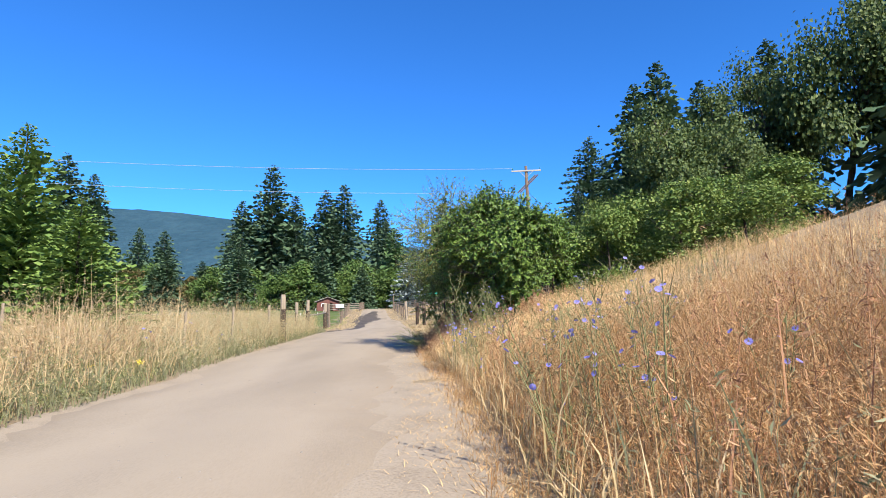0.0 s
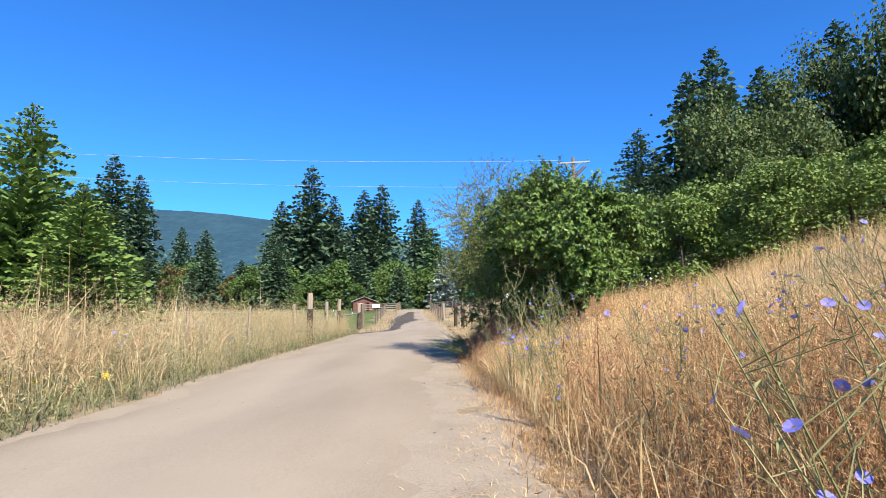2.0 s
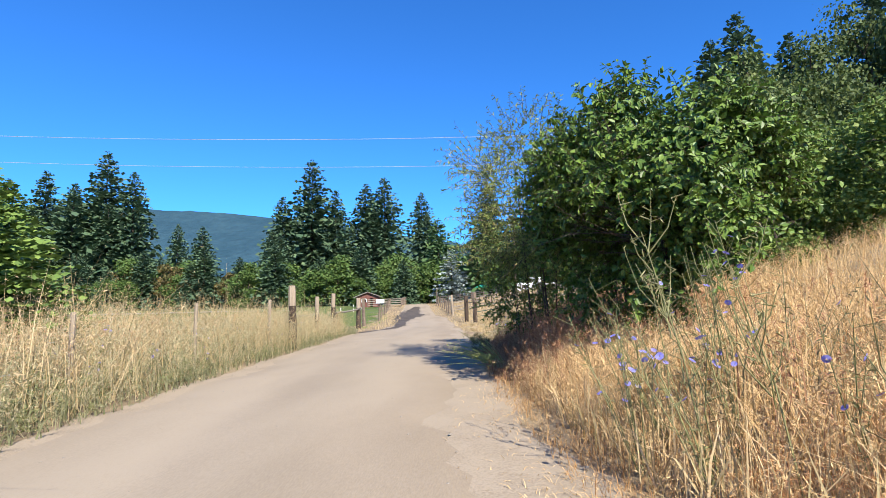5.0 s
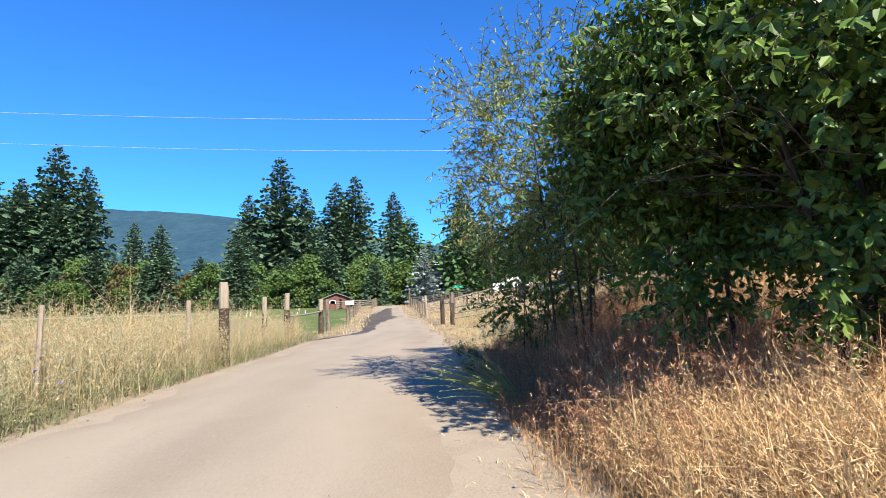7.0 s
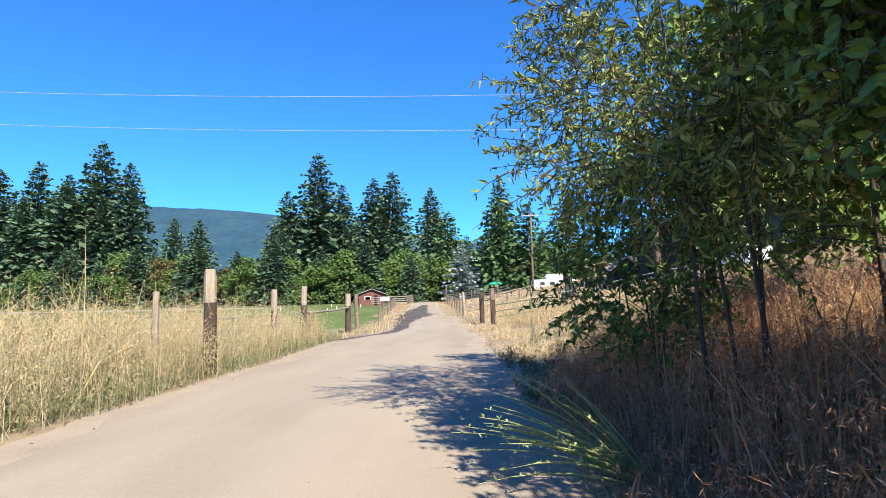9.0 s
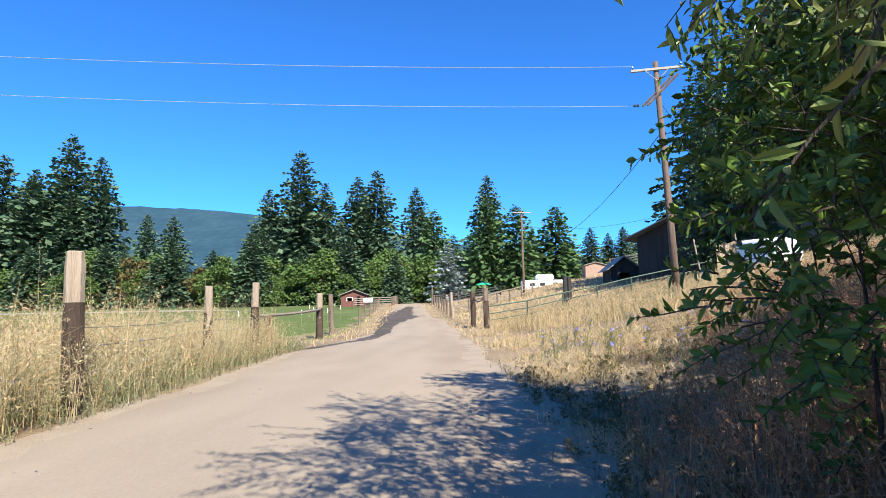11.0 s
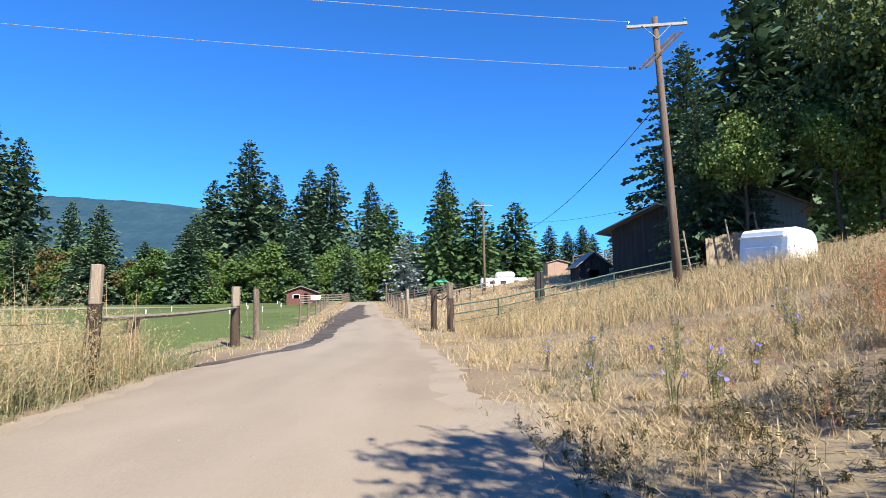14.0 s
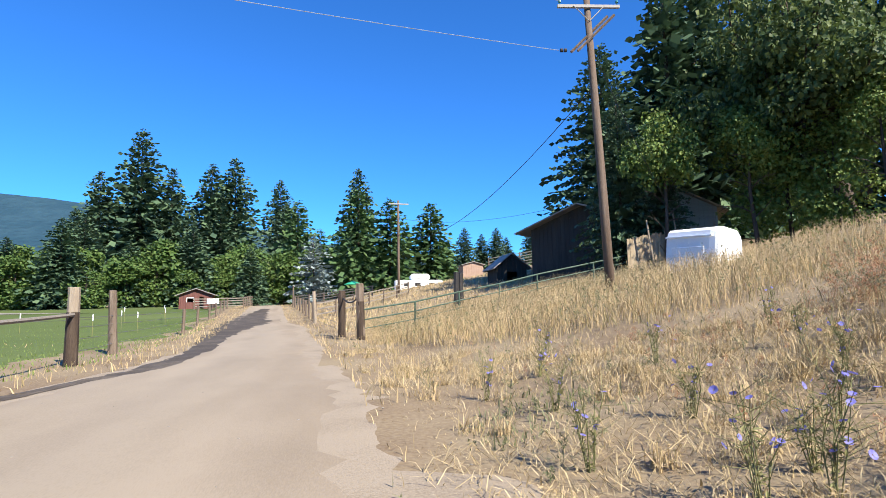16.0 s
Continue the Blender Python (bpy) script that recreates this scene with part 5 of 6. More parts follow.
# board fence of the corral by the red shed, and panels by the yard
def board_fence(a, b, n, h, boards, material, label):
    root = thing("board_fence", label, "fence")
    for i in range(n + 1):
        x, y = a[0] + (b[0] - a[0]) * i / n, a[1] + (b[1] - a[1]) * i / n
        part("post", tube(Bag(), [(x, y, gz(x, y) - 0.2), (x, y, gz(x, y) + h)], 0.09, 6, wob=0.08), M_POST, root)
    for k in range(boards):
        z = h * (0.3 + 0.62 * k / max(1, boards - 1))
        for i in range(n):
            bb = Bag()
            p0, p1 = (Vector((a[0] + (b[0] - a[0]) * q / n, a[1] + (b[1] - a[1]) * q / n, 0)) for q in (i, i + 1))
            p0.z, p1.z = gz(p0.x, p0.y) + z, gz(p1.x, p1.y) + z + random.uniform(-.04, .04)
            bb.add([q + Vector((0, s, e)) for q in (p0, p1) for s in (-.03, .03) for e in (-.055, .055)],
                   [(0, 1, 5, 4), (2, 6, 7, 3), (0, 4, 6, 2), (1, 3, 7, 5), (0, 2, 3, 1), (4, 5, 7, 6)])
            part("board", bb, material, root)
    return root


board_fence((-20.0, 96), (-14.6, 98), 3, 1.5, 4, M_RAIL, "weathered grey board fence beside the red shed")
board_fence((-14.6, 98), (-15.8, 112), 5, 1.5, 4, M_RAIL, "weathered board corral along the road")
board_fence((-8.5, 101), (1.5, 92), 5, 1.6, 4, M_RAIL, "grey board fence across the far yard")
board_fence((-4.2, 70), (5.0, 84), 6, 1.4, 3, M_RAIL, "rail fence across the yard grass")
board_fence((17.5, 96), (28, 94), 5, 2.4, 5, M_FENCE_WIRE, "grey pen panels beside the salmon shed")
root = thing("notice_board", "plain white board on the corral fence", "sign", at=(-17.9, 96.3, gz(-17.9, 96.3)))
part("panel", box(Bag(), (-0.7, -0.12, 0.75), (0.7, -0.08, 1.4), 0.01), M_WHITE, root)
part("stand", tube(Bag(), [(0, -0.05, -0.2), (0, -0.05, 1.2)], 0.05, 6), M_POST, root)


def utility_pole(x, y, top, z0, r, lean, arm_turn, label, arm_len=2.5, braces=True):
    """A leaning pole with cross-arm, braces and insulators."""
    root = thing("utility_pole", label, "utility pole", at=(x, y, z0))
    h = top - z0
    tip = Vector((lean[0], lean[1], h))
    b = Bag()
    tube(b, [(0, 0, -0.6), tip * 0.33, tip * 0.66, tip], [r, r * 0.9, r * 0.78, r * 0.66], 12)
    part("shaft", b, M_POLE, root, smooth=True)
    m = Matrix.Translation(tip * (1 - 0.45 / h)) @ pose(0, 0, 0, 0, 0, arm_turn)
    arm = part("crossarm", box(Bag(), (-arm_len / 2, -0.20, -0.06), (arm_len / 2, -0.10, 0.07), 0.012, m), M_ARM, root, "bleached timber cross-arm")
    if braces:
        for s in (-1, 1):
            part("arm_brace", tube(Bag(), [m @ Vector((s * 0.62, -0.22, 0.0)), m @ Vector((0.02 * s, -0.18, -0.6))], 0.02, 5), M_ARM, arm, "flat pale metal brace")
        for k in (0, 1):
            q = Vector((0.20 * k, 0.08 - 0.2 * k, -0.05 * k))
            part("strut", tube(Bag(), [m @ (Vector((0.78, -0.15, -0.35)) + q), m @ (Vector((-0.75, -0.15, -1.85)) + q)], 0.055, 4), M_POLE, root, "dark slanting timber strut")
        ins = Bag()
        for dx in (-0.95, -1.1):
            tube(ins, [m @ Vector((dx, -0.15, -1.82)), m @ Vector((dx - 0.1, -0.15, -1.82))], 0.075, 8)
        part("strain_insulator", ins, M_DARK, root, "black strain insulator")
    for s in (-1.0, 1.0):
        pn = Bag()
        c = m @ Vector((s * (arm_len / 2 - 0.1), -0.15, 0.07))
        tube(pn, [c, c + Vector((0, 0, 0.08)), c + Vector((0, 0, 0.1)), c + Vector((0, 0, 0.17)), c + Vector((0, 0, 0.2))], [0.02, 0.02, 0.06, 0.05, 0.025], 8)
        part("pin_insulator", pn, M_GLASS_INS, arm, "green glass insulator")
    return root, [root.matrix_basis @ (m @ Vector(v)) for v in ((-arm_len / 2 + 0.1, -0.15, 0.25), (arm_len / 2 - 0.1, -0.15, 0.25), (-1.25, -0.15, -1.82))]


P1, ends1 = utility_pole(7.7, 44.0, 13.45, gz(7.7, 44), 0.185, (-0.2, 0.45), -8, "leaning brown timber utility pole with a pale cross-arm")
P2, ends2 = utility_pole(4.25, 87, 13.6, gz(4.25, 87), 0.17, (0, 0), 5, "slim far utility pole with a short cross-arm", 2.4, False)


def span(label, a, b, drop, r, material):
    root = thing("power_line", label, "cable")
    part("wire", tube(Bag(), sag(a, b, drop, 30), r, 4), material, root)


span("bright bare overhead wire crossing the road", ends1[0], (-48, 33.2, 12.9), 0.75, 0.014, M_WIRE)
span("bright bare overhead wire crossing the road", ends1[2], (-48, 32.6, 11.4), 0.8, 0.012, M_WIRE)
span("black service cable slung between the poles", (7.6, 44.3, 9.8), (4.3, 87, 9.6), 2.4, 0.022, M_CABLE)
span("thin service cable from the pole to the cabin", (7.6, 44.3, 11.2), (16.8, 52.8, 5.6), 0.3, 0.014, M_CABLE)
span("thin overhead line to the far pole", (13.5, 60.5, 8.2), (4.3, 87, 11.5), 0.8, 0.012, M_CABLE)


# ---- buildings ----
def planks(bag_of, x0, x1, y, z0, top_at, n, thick=0.03, gap=0.012, rnd=random):
    """Upright boards side by side, each cut to the roof line."""
    out = []
    for i in range(n):
        a, b = x0 + (x1 - x0) * i / n + gap / 2, x0 + (x1 - x0) * (i + 1) / n - gap / 2
        bag, o = Bag(), rnd.uniform(0, 0.012)
        ta, tb_ = top_at(a), top_at(b)
        bag.add([(a, y - o, z0), (b, y - o, z0), (b, y - o, tb_), (a, y - o, ta), (a, y + thick, z0), (b, y + thick, z0), (b, y + thick, tb_), (a, y + thick, ta)],
                [(0, 1, 2, 3), (5, 4, 7, 6), (1, 5, 6, 2), (4, 0, 3, 7), (3, 2, 6, 7), (0, 4, 5, 1)])
        out.append(bag)
    return out


def slab(bag, a, b, depth, thick):
    """A roof slope between two front points, running back."""
    (x0, y, z0), (x1, _, z1) = a, b
    bag.add([(x0, y, z0), (x1, y, z1), (x1, y + depth, z1), (x0, y + depth, z0), (x0, y, z0 - thick), (x1, y, z1 - thick), (x1, y + depth, z1 - thick), (x0, y + depth, z0 - thick)],
            [(0, 1, 2, 3), (4, 7, 6, 5), (0, 4, 5, 1), (1, 5, 6, 2), (2, 6, 7, 3), (3, 7, 4, 0)])
    return bag


def gable(name, label, at, turn, w, d, eave, ridge, over, wall_mat, roof_mat, boards, openings=(), group=""):
    """A plain gabled outbuilding of boards with a door or window let into the front."""
    root = thing(name, label, "building", at=at, turn=turn)
    top = lambda x: eave + (ridge - eave) * (1 - abs(x) / (w / 2))
    for bag in planks(None, -w / 2, w / 2, 0, -0.5, top, boards):
        hole = next((o for o in openings if o[0] < (bag.v[0][0] + bag.v[1][0]) / 2 < o[1]), None)
        if hole:
            lowb, high = Bag(), Bag()
            a, b = bag.v[0][0], bag.v[1][0]
            if hole[2] > 0:
                box(lowb, (a, 0, -0.5), (b, 0.03, hole[2]))
                part("board", lowb, wall_mat, root)
            tz = top((a + b) / 2)
            box(high, (a, 0, hole[3]), (b, 0.03, tz))
            part("board", high, wall_mat, root)
        else:
            part("board", bag, wall_mat, root)
    for x in (-w / 2 + 0.02, w / 2 - 0.08):
        part("side_wall", box(Bag(), (x, 0.04, -0.5), (x + 0.06, d, eave - 0.06)), wall_mat, root)
    part("back_wall", box(Bag(), (-w / 2, d, -0.5), (w / 2, d + 0.06, eave)), wall_mat, root)
    k = (ridge - eave) / (w / 2)
    for s in (-1, 1):
        roof = Bag()
        e, r = (s * (w / 2 + over), -over, eave - k * over + 0.06), (0, -over, ridge + 0.06)
        slab(roof, *((e, r) if s < 0 else (r, e)), d + 2 * over, 0.09)
        part("roof_slope", roof, roof_mat, root)
    for o in openings:
        fr = Bag()
        for lo, hi in (((o[0] - .06, -.03, o[2]), (o[0] + .03, .02, o[3])), ((o[1] - .03, -.03, o[2]), (o[1] + .06, .02, o[3])), ((o[0], -.03, o[3] - .03), (o[1], .02, o[3] + .06))):
            box(fr, lo, hi)
        part("opening_frame", fr, M_WHITE if o[4] else wall_mat, root)
    return root


gable("red_shed", "small faded red board shed with a doorway and window", (-20.7, 99.5, gz(-20.7, 99.5) - 0.1), 8, 4.0, 3.4, 2.0, 2.75, 0.45, M_RED, M_TIN, 20, ((0.35, 0.95, 0, 1.75, 0), (-1.1, -0.25, 1.0, 1.55, 1)))
# barn front looks shaded through its darkened board colour
gable("barn", "tall grey board barn with shade darkened into its boards and a pale metal roof", (14.3, 60, gz(14, 60) - 0.3), -48, 8.0, 9, 4.0, 5.35, 0.9, M_BARN, M_TIN, 24)
gable("cabin", "small cabin with pale gable and weathered roof under trees", (19.6, 58, gz(19.9, 58) - 0.2), -30, 6.0, 6, 3.6, 5.3, 0.6, M_SIDING, M_PLANK, 22, ((0.4, 1.3, 0, 2.0, 0),))
gable("salmon_shed", "low salmon board shed with a grey roof", (16.3, 100, gz(16.3, 100) - 0.1), 0, 3.0, 3, 1.9, 2.3, 0.25, M_PINKSH, M_TIN, 12)
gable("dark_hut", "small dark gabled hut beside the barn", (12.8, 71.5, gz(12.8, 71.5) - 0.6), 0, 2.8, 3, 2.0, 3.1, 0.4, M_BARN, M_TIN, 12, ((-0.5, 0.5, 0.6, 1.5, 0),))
# lean-to of tan planks in front of the cabin
root = thing("plank_lean_to", "leaning tan plank fence and shed front", "shed", at=(13.7, 53.2, gz(15.6, 53.2)))
rnd = random.Random(3)
for bag in planks(None, 0, 4.4, 0, -0.4, lambda x: 1.75 + 0.16 * x + rnd.uniform(-0.12, 0.1), 24, rnd=rnd):
    part("plank", bag, M_PLANK, root)
for z in (0.4, 1.2):
    part("rail", box(Bag(), (0, 0.04, z), (4.4, 0.11, z + 0.12)), M_POST, root)
part("shed_face", box(Bag(), (1.9, -0.14, -0.3), (3.3, -0.02, 1.55), 0.01), M_PLANK, root, "plain board door with a diagonal brace")
for a, b_ in (((1.95, 0.1), (2.9, 1.4)), ((2.9, 0.1), (1.95, 1.4))):
    part("brace", tube(Bag(), [(a[0], -0.16, a[1]), (b_[0], -0.16, b_[1])], 0.03, 4), M_POST, root)
for x, y, h in ((14.9, 52.5, 2.9), (12.1, 51.8, 2.7), (16.9, 53.0, 3.0)):
    post(x, y, gz(x, y) + h, 0.05, M_POST_PALE, "thin leaning pale pole by the plank shed", False, (-0.35, 0), 6)

# white vehicle canopy dumped on the slope
root = thing("truck_canopy", "white ribbed truck canopy tilted on the grassy slope", "canopy", at=(11.9, 46.9, gz(12.4, 45.6) - 0.5), turn=-71)
root.matrix_basis = root.matrix_basis @ pose(0, 0, 0.05, 0, 3, 0)
b, prof = Bag(), [(0, 0), (-0.05, 0.75), (0.02, 1.28), (0.10, 1.42), (0.24, 1.5), (0.9, 1.56), (1.54, 1.5), (1.68, 1.42), (1.76, 1.28), (1.83, 0.75), (1.78, 0)]
for i, x in enumerate((0, 0.05, 2.05, 2.28, 2.38)):
    s = (0.97, 1, 1, 0.96, 0.9)[i]
    b.v += [(x, 0.9 + (py - 0.9) * s, pz * s * 1.45) for py, pz in prof]
k = len(prof)
b.f = [(i * k + j, (i + 1) * k + j, (i + 1) * k + j + 1, i * k + j + 1) for i in range(4) for j in range(k - 1)] + [tuple(range(k)), tuple(4 * k + j for j in range(k))[::-1]]
part("shell", b, M_WHITE, root)
part("gutter", box(Bag(), (0.02, -0.08, 1.80), (2.2, 0.0, 1.87), 0.01), M_WHITE, root)
part("window", box(Bag(), (0.3, -0.085, 0.95), (1.85, -0.055, 1.4), 0.02), M_WHITE, root, "painted-over side window")
part("bumper", box(Bag(), (2.3, 0.2, -0.1), (2.62, 1.5, 0.5), 0.06), M_WHITE, root)
for q in range(9):
    part("rust_hole", tube(Bag(), [(2.27 + 0.003 * q, 0.3 + 0.13 * (q % 4), 0.6 + 0.1 * q), (2.40, 0.3 + 0.13 * (q % 4), 0.6 + 0.1 * q)], 0.03 + 0.006 * (q % 3), 6), M_DARK, root, "dark rust hole")

# white trailer and parasol by the far yard
root = thing("white_trailer", "white low trailer home behind the yard fence", "trailer", at=(8.6, 101, gz(8.6, 101) - 1.1))
part("body", box(Bag(), (-3.4, 0, 0.45), (3.4, 2.4, 2.0), 0.15), M_WHITE, root)
part("cab", box(Bag(), (-1.2, 0.1, 1.95), (1.6, 2.2, 2.9), 0.3), M_WHITE, root)
for x in (-2.2, -0.6, 1.4):
    part("window", box(Bag(), (x, -0.02, 1.1), (x + 0.8, 0.02, 1.6), 0.01), M_DARK, root)
for x in (-2.0, 1.8):
    tyre = part("wheel", tube(Bag(), [(x, -0.02, 0.32), (x, 0.25, 0.32)], 0.33, 12), M_RUBBER, root)
    part("hub", tube(Bag(), [(x, -0.04, 0.32), (x, 0.1, 0.32)], 0.16, 10), M_ARM, tyre)
root = thing("parasol", "green canvas parasol by the yard", "parasol", at=(-0.8, 96, gz(-0.8, 96)))
part("pole", tube(Bag(), [(0, 0, -0.1), (0, 0, 2.5)], 0.03, 6), M_POST_PALE, root)
part("canopy", tube(Bag(), [(0, 0, 2.0), (0, 0, 2.05), (0, 0, 2.5)], [1.25, 1.2, 0.05], 8), M_GREENCLOTH, root)

# ---- plants close to the path ----
def petal_mesh():
    b = Bag()
    for k in range(14):
        a = 6.2832 * k / 14
        d, s = Vector((math.cos(a), math.sin(a), 0.25)), Vector((-math.sin(a), math.cos(a), 0)) * 0.0042
        b.add([d * 0.003, d * 0.012 + s, d * 0.0215 + s * 0.9, d * 0.0225, d * 0.0215 - s * 0.9, d * 0.012 - s], [(0, 1, 2, 3), (0, 3, 4, 5)])
    return b.mesh("flower", M_PETAL)


FLOWER = petal_mesh()


def chicory(x, y, h, n, seed, lean=(0, 0)):
    """A wiry branching plant with pale blue flowers along its stems."""
    rnd = random.Random(seed)
    root = thing("chicory_plant", "wiry green chicory with pale blue flowers", "wildflower", "chicory by the road", at=(x, y, gz(x, y)))
    b = Bag()
    spots = []
    for s in range(n):
        az = rnd.uniform(0, 6.28)
        top = Vector((math.cos(az) * 0.22 * h + lean[0] * h, math.sin(az) * 0.22 * h + lean[1] * h, h * rnd.uniform(0.75, 1.05)))
        mid = top * 0.5 + Vector((rnd.gauss(0, .03), rnd.gauss(0, .03), 0.03))
        tube(b, [(0.02 * math.cos(az), 0.02 * math.sin(az), -0.05), mid, top], [0.005, 0.004, 0.0022], 4)
        for q in range(9):
            f = rnd.uniform(0.3, 1)
            p = mid.lerp(top, f * 2 - 1) if f > 0.5 else mid * f * 2
            e = p + Vector((rnd.gauss(0, .11), rnd.gauss(0, .11), rnd.uniform(0.02, 0.2)))
            tube(b, [p, e], [0.0025, 0.0015], 3)
            spots += [p, e]
        for q in range(18):
            f = rnd.uniform(0.03, 0.95) ** 1.5
            leaf(b, mid.lerp(top, max(0, f * 2 - 1)) if f > 0.5 else mid * f * 2, rnd.uniform(0.025, 0.07), rnd, 0.15)
        spots.append(top)
    part("stem", b, M_STEM, root)
    for p in rnd.sample(spots, min(len(spots), 3 + n)):
        f = part("flower", FLOWER, M_PETAL, root)
        f.matrix_basis = Matrix.LocRotScale(p, Euler((rnd.uniform(-1.2, 0.5), rnd.uniform(-1, 1), rnd.uniform(0, 6))), [rnd.uniform(0.85, 1.3)] * 3)
    return root


rnd = random.Random(77)
for i, (x, y, h) in enumerate([(0.95, 4.0, 1.15), (1.25, 4.3, 1.2), (1.5, 3.6, 1.2), (1.75, 4.7, 1.25), (1.9, 6.2, 1.2), (2.3, 5.4, 1.2), (1.6, 7.6, 1.1), (1.9, 8.3, 1.1),
                               (0.35, 11.3, 1.05), (0.7, 11.7, 1.25), (1.0, 11.2, 1.35), (1.2, 11.9, 1.3), (0.6, 10.6, 0.9), (1.5, 11.4, 1.4), (0.75, 8.6, 0.9)]):
    chicory(x, y, h * 1.15, 7, 200 + i, (-0.2, 0.06))
for i in range(14):
    y = rnd.uniform(2, 12)
    chicory(toe(y) + rnd.uniform(0.6, 4), y, rnd.uniform(0.9, 1.2), 3, 300 + i)
for i in range(26):
    y = rnd.uniform(2.5, 30)
    chicory(left_edge(y) - rnd.uniform(0.5, 2.8), y, rnd.uniform(0.6, 1.05), 3, 400 + i)
for i, (x, y) in enumerate([(1.6, 29.2), (0.6, 28.3), (0.9, 28.7), (0.25, 28.4), (2.9, 30.3), (3.6, 31.5), (1.1, 30.2), (0.3, 31.5), (2.2, 32.5), (3.3, 28.9), (4.5, 33), (0.9, 33.6), (1.7, 35.4), (2.6, 27.5), (-0.2, 29.6), (5.3, 31), (2.0, 25.8), (1.4, 26.6), (-0.1, 33.0)]):
    chicory(x, y, rnd.uniform(0.4, 0.65), 6, 500 + i)
for i in range(14):
    x, y = rnd.uniform(-9.5, -6), rnd.uniform(5, 22)
    x = min(x, left_edge(y) - 0.5)
    root = thing("umbel_flower", "flat cream wild carrot head on a thin stalk", "wildflower", "wild carrots", at=(x, y, gz(x, y)))
    h = rnd.uniform(0.6, 0.95)
    part("stalk", tube(Bag(), [(0, 0, -0.05), (0.02, 0.02, h)], 0.003, 4), M_STEM, root)
    b = Bag()
    for q in range(40):
        a, r = rnd.uniform(0, 6.28), 0.045 * math.sqrt(rnd.random())
        leaf(b, Vector((0.02 + r * math.cos(a), 0.02 + r * math.sin(a), h)), 0.012, rnd, 0.5)
    part("umbel", b, M_UMBEL, root)
for i in range(5):
    x, y = -5.6 - rnd.uniform(0, 1.2), rnd.uniform(8.5, 11)
    root = thing("yellow_flower", "small yellow wildflower heads", "wildflower", "yellow flowers", at=(x, y, gz(x, y)))
    part("stalk", tube(Bag(), [(0, 0, -0.05), (0, 0.02, 0.4)], 0.003, 4), M_STEM, root)
    b = Bag()
    for q in range(24):
        leaf(b, Vector((rnd.gauss(0, .03), rnd.gauss(0, .03), 0.4 + rnd.gauss(0, .02))), 0.025, rnd, 0.5)
    part("heads", b, M_YELLOW, root)


def wand_plant(name, x, y, label, wands, length, way, seed, material, r=0.006):
    rnd = random.Random(seed)
    root = thing(name, label, "shrub", at=(x, y, gz(x, y)))
    for s in range(wands):
        b = Bag()
        d = Vector(way) + Vector((rnd.gauss(0, .25), rnd.gauss(0, .25), rnd.gauss(0, .18)))
        L = length * rnd.uniform(0.6, 1.0)
        pts = [Vector((rnd.gauss(0, .05), rnd.gauss(0, .05), -0.05))]
        for q in range(6):
            pts.append(pts[-1] + (d + Vector((0, 0, -0.10 * q))).normalized() * L / 6 + Vector((rnd.gauss(0, .01), rnd.gauss(0, .01), 0)))
        tube(b, pts, [r, r, r * .8, r * .7, r * .5, r * .4, r * .2], 4)
        for q in range(16):
            k = rnd.randrange(2, 7)
            leaf(b, pts[k - 1].lerp(pts[k], rnd.random()), rnd.uniform(0.02, 0.05), rnd, 0.25)
        part("wand", b, material, root)


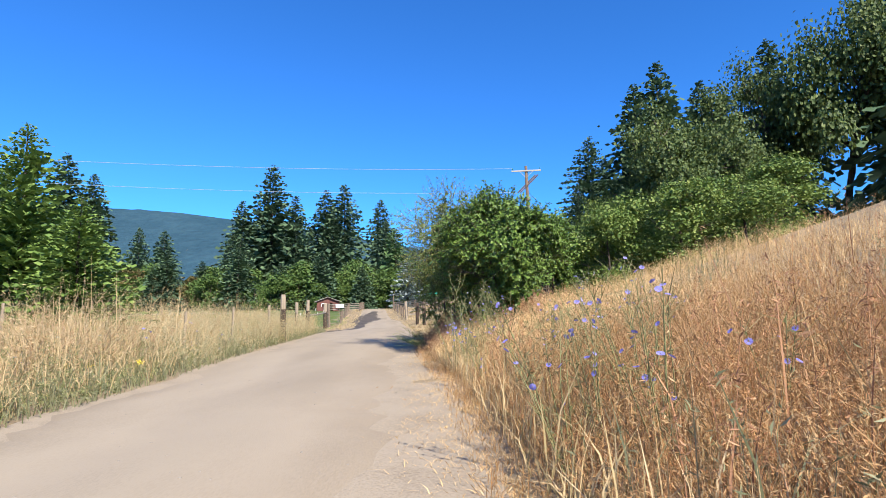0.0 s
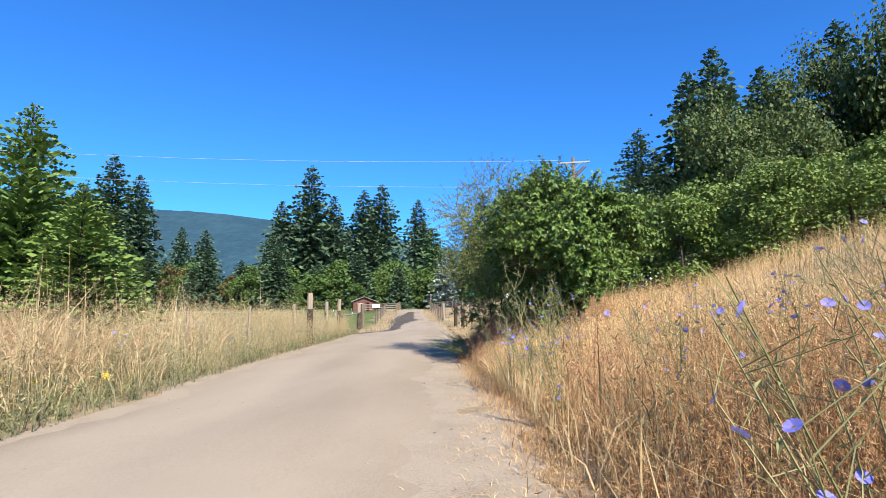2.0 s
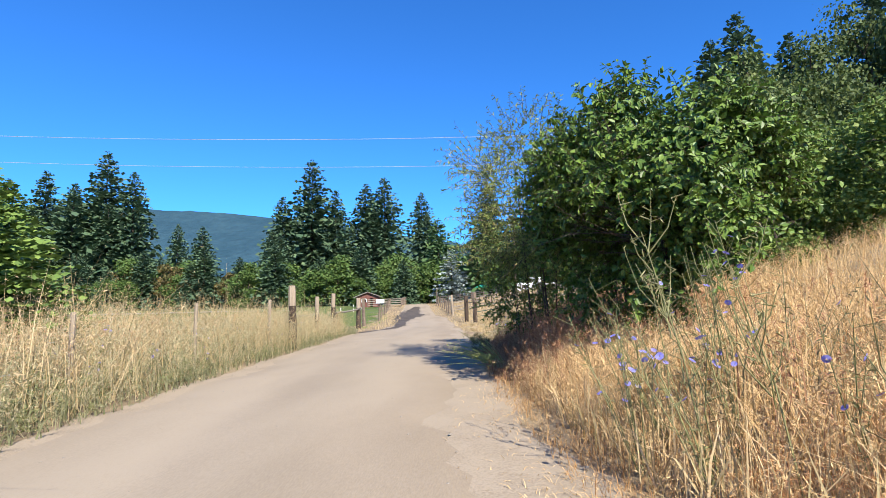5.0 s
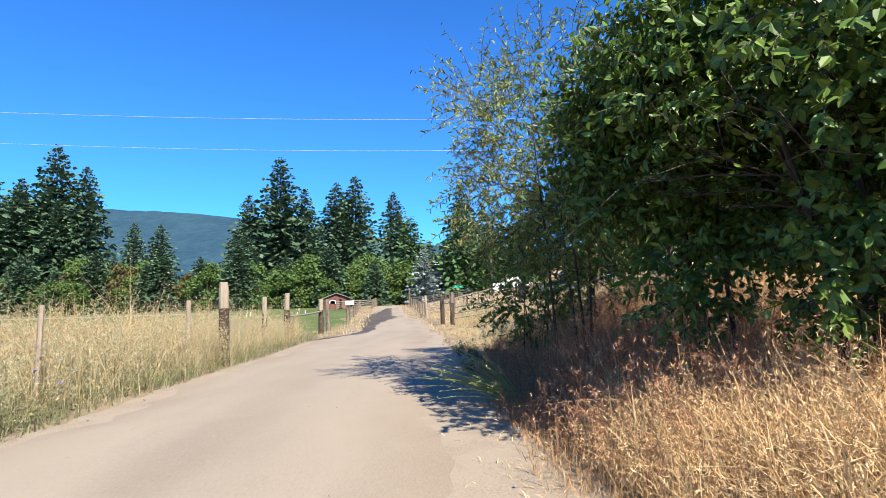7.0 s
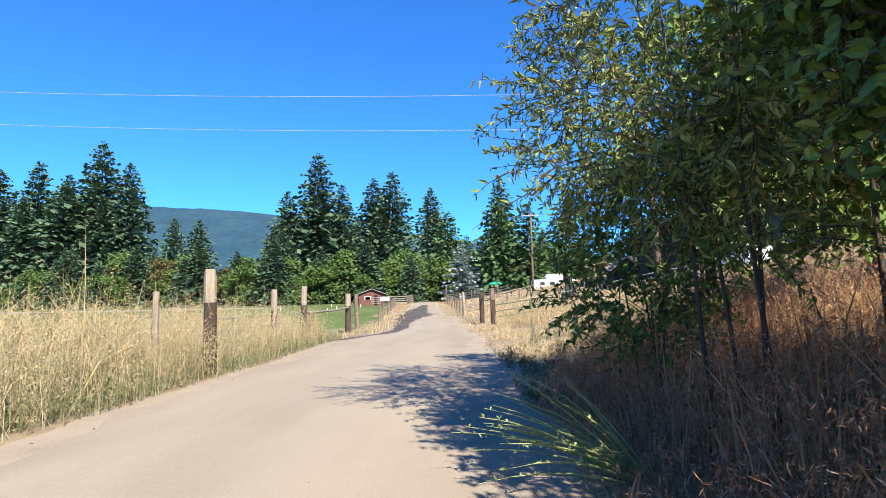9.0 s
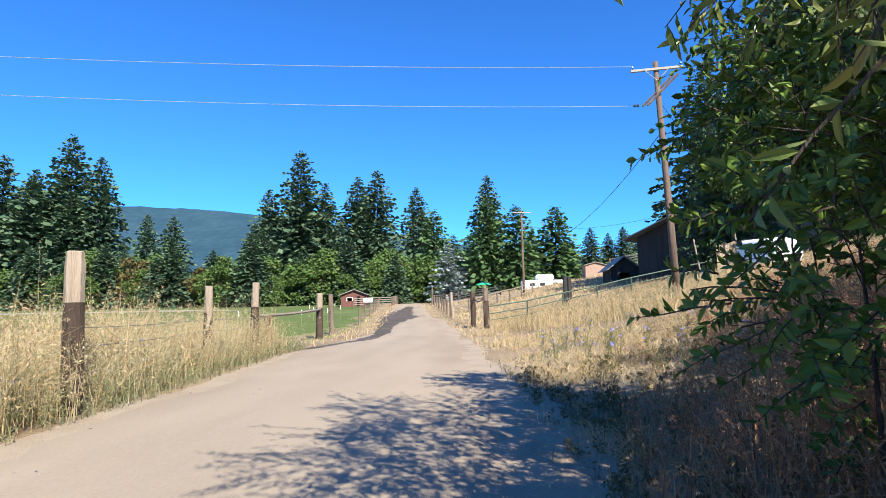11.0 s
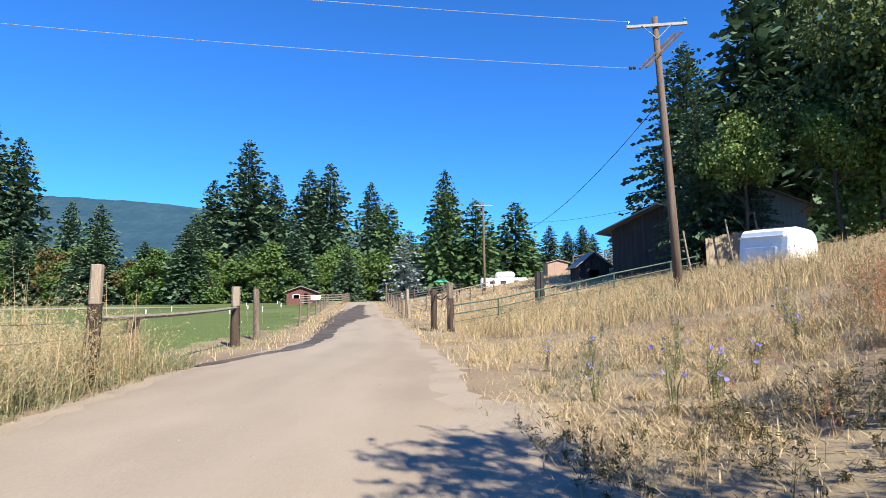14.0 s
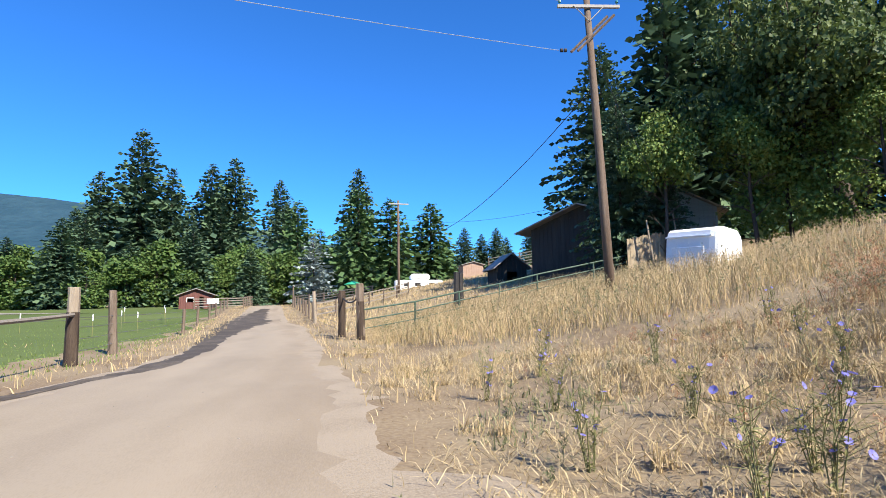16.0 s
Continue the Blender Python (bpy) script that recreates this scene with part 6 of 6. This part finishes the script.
def bare_stalk(x, y, h, seed):
    """A leafless stalk forking upward like a candlestick."""
    rnd = random.Random(seed)
    root = thing("thistle_stalk", "pale green forked stalk standing above dry grass", "wildflower", "forked stalks", at=(x, y, gz(x, y)))
    b, top = Bag(), Vector((-0.18 * h, 0.1 * h, h))
    tube(b, [(0, 0, -0.05), top * 0.5 + Vector((0.04, 0, 0)), top], [0.008, 0.006, 0.003], 5)
    part("stem", b, M_STEM, root)
    for q in range(11):
        b, f = Bag(), rnd.uniform(0.3, 0.95)
        p, az, L = top * f, rnd.uniform(0, 6.28), h * rnd.uniform(0.16, 0.34)
        e = p + Vector((math.cos(az) * 0.45, math.sin(az) * 0.45, 0.85)) * L
        tube(b, [p, p.lerp(e, 0.45) + Vector((math.cos(az), math.sin(az), 0)) * L * 0.1, e], [0.005, 0.004, 0.002], 4)
        for k in range(3):
            c = p.lerp(e, rnd.uniform(0.4, 1))
            tube(b, [c, c + Vector((rnd.gauss(0, .03), rnd.gauss(0, .03), 0.03)), c + Vector((rnd.gauss(0, .03), rnd.gauss(0, .03), 0.05))], [0.003, 0.006, 0.002], 4)
        part("branch", b, M_STEM, root)


wand_plant("broom_bush", -0.35, 18.25, "sprawling yellow-green broom wands over the road edge", 34, 1.5, (-0.9, -0.15, 0.70), 61, M_BROOM, 0.009)
for i, (x, y, h) in enumerate([(0.62, 10.7, 1.75), (0.95, 10.3, 1.4)]):
    bare_stalk(x, y, h, 62 + i)
wand_plant("wild_lettuce", 6.6, 32.5, "tall pale stalks on the bank", 6, 1.6, (0.0, 0, 1.0), 63, M_STEM, 0.01)

# pebbles on the road
STONES = []
for s in range(3):
    rnd, b = random.Random(s), Bag()
    tube(b, [(0, 0, -0.5), (0.1, 0, -0.1), (0, 0.1, 0.3), (0, 0, 0.55)], [0.5, 1.0, 0.75, 0.2], 6, wob=0.2)
    STONES.append(b.mesh("pebble", M_STONE))
rnd = random.Random(9)
for i in range(170):
    y = rnd.uniform(2.5, 36)
    x = road_mid(y) + rnd.uniform(-1, 1.25) * (road_half(y) + 0.15)
    s = rnd.uniform(0.006, 0.02)
    ob = new("pebble", STONES[i % 3])
    ob.matrix_basis = Matrix.LocRotScale((x, y, gz(x, y) + 0.03), Euler((0, 0, rnd.uniform(0, 6))), (s * 1.3, s, s * 0.8))
    tagged(ob, "small grey-brown pebble on the gravel road", "pebble", "pebbles on the road")
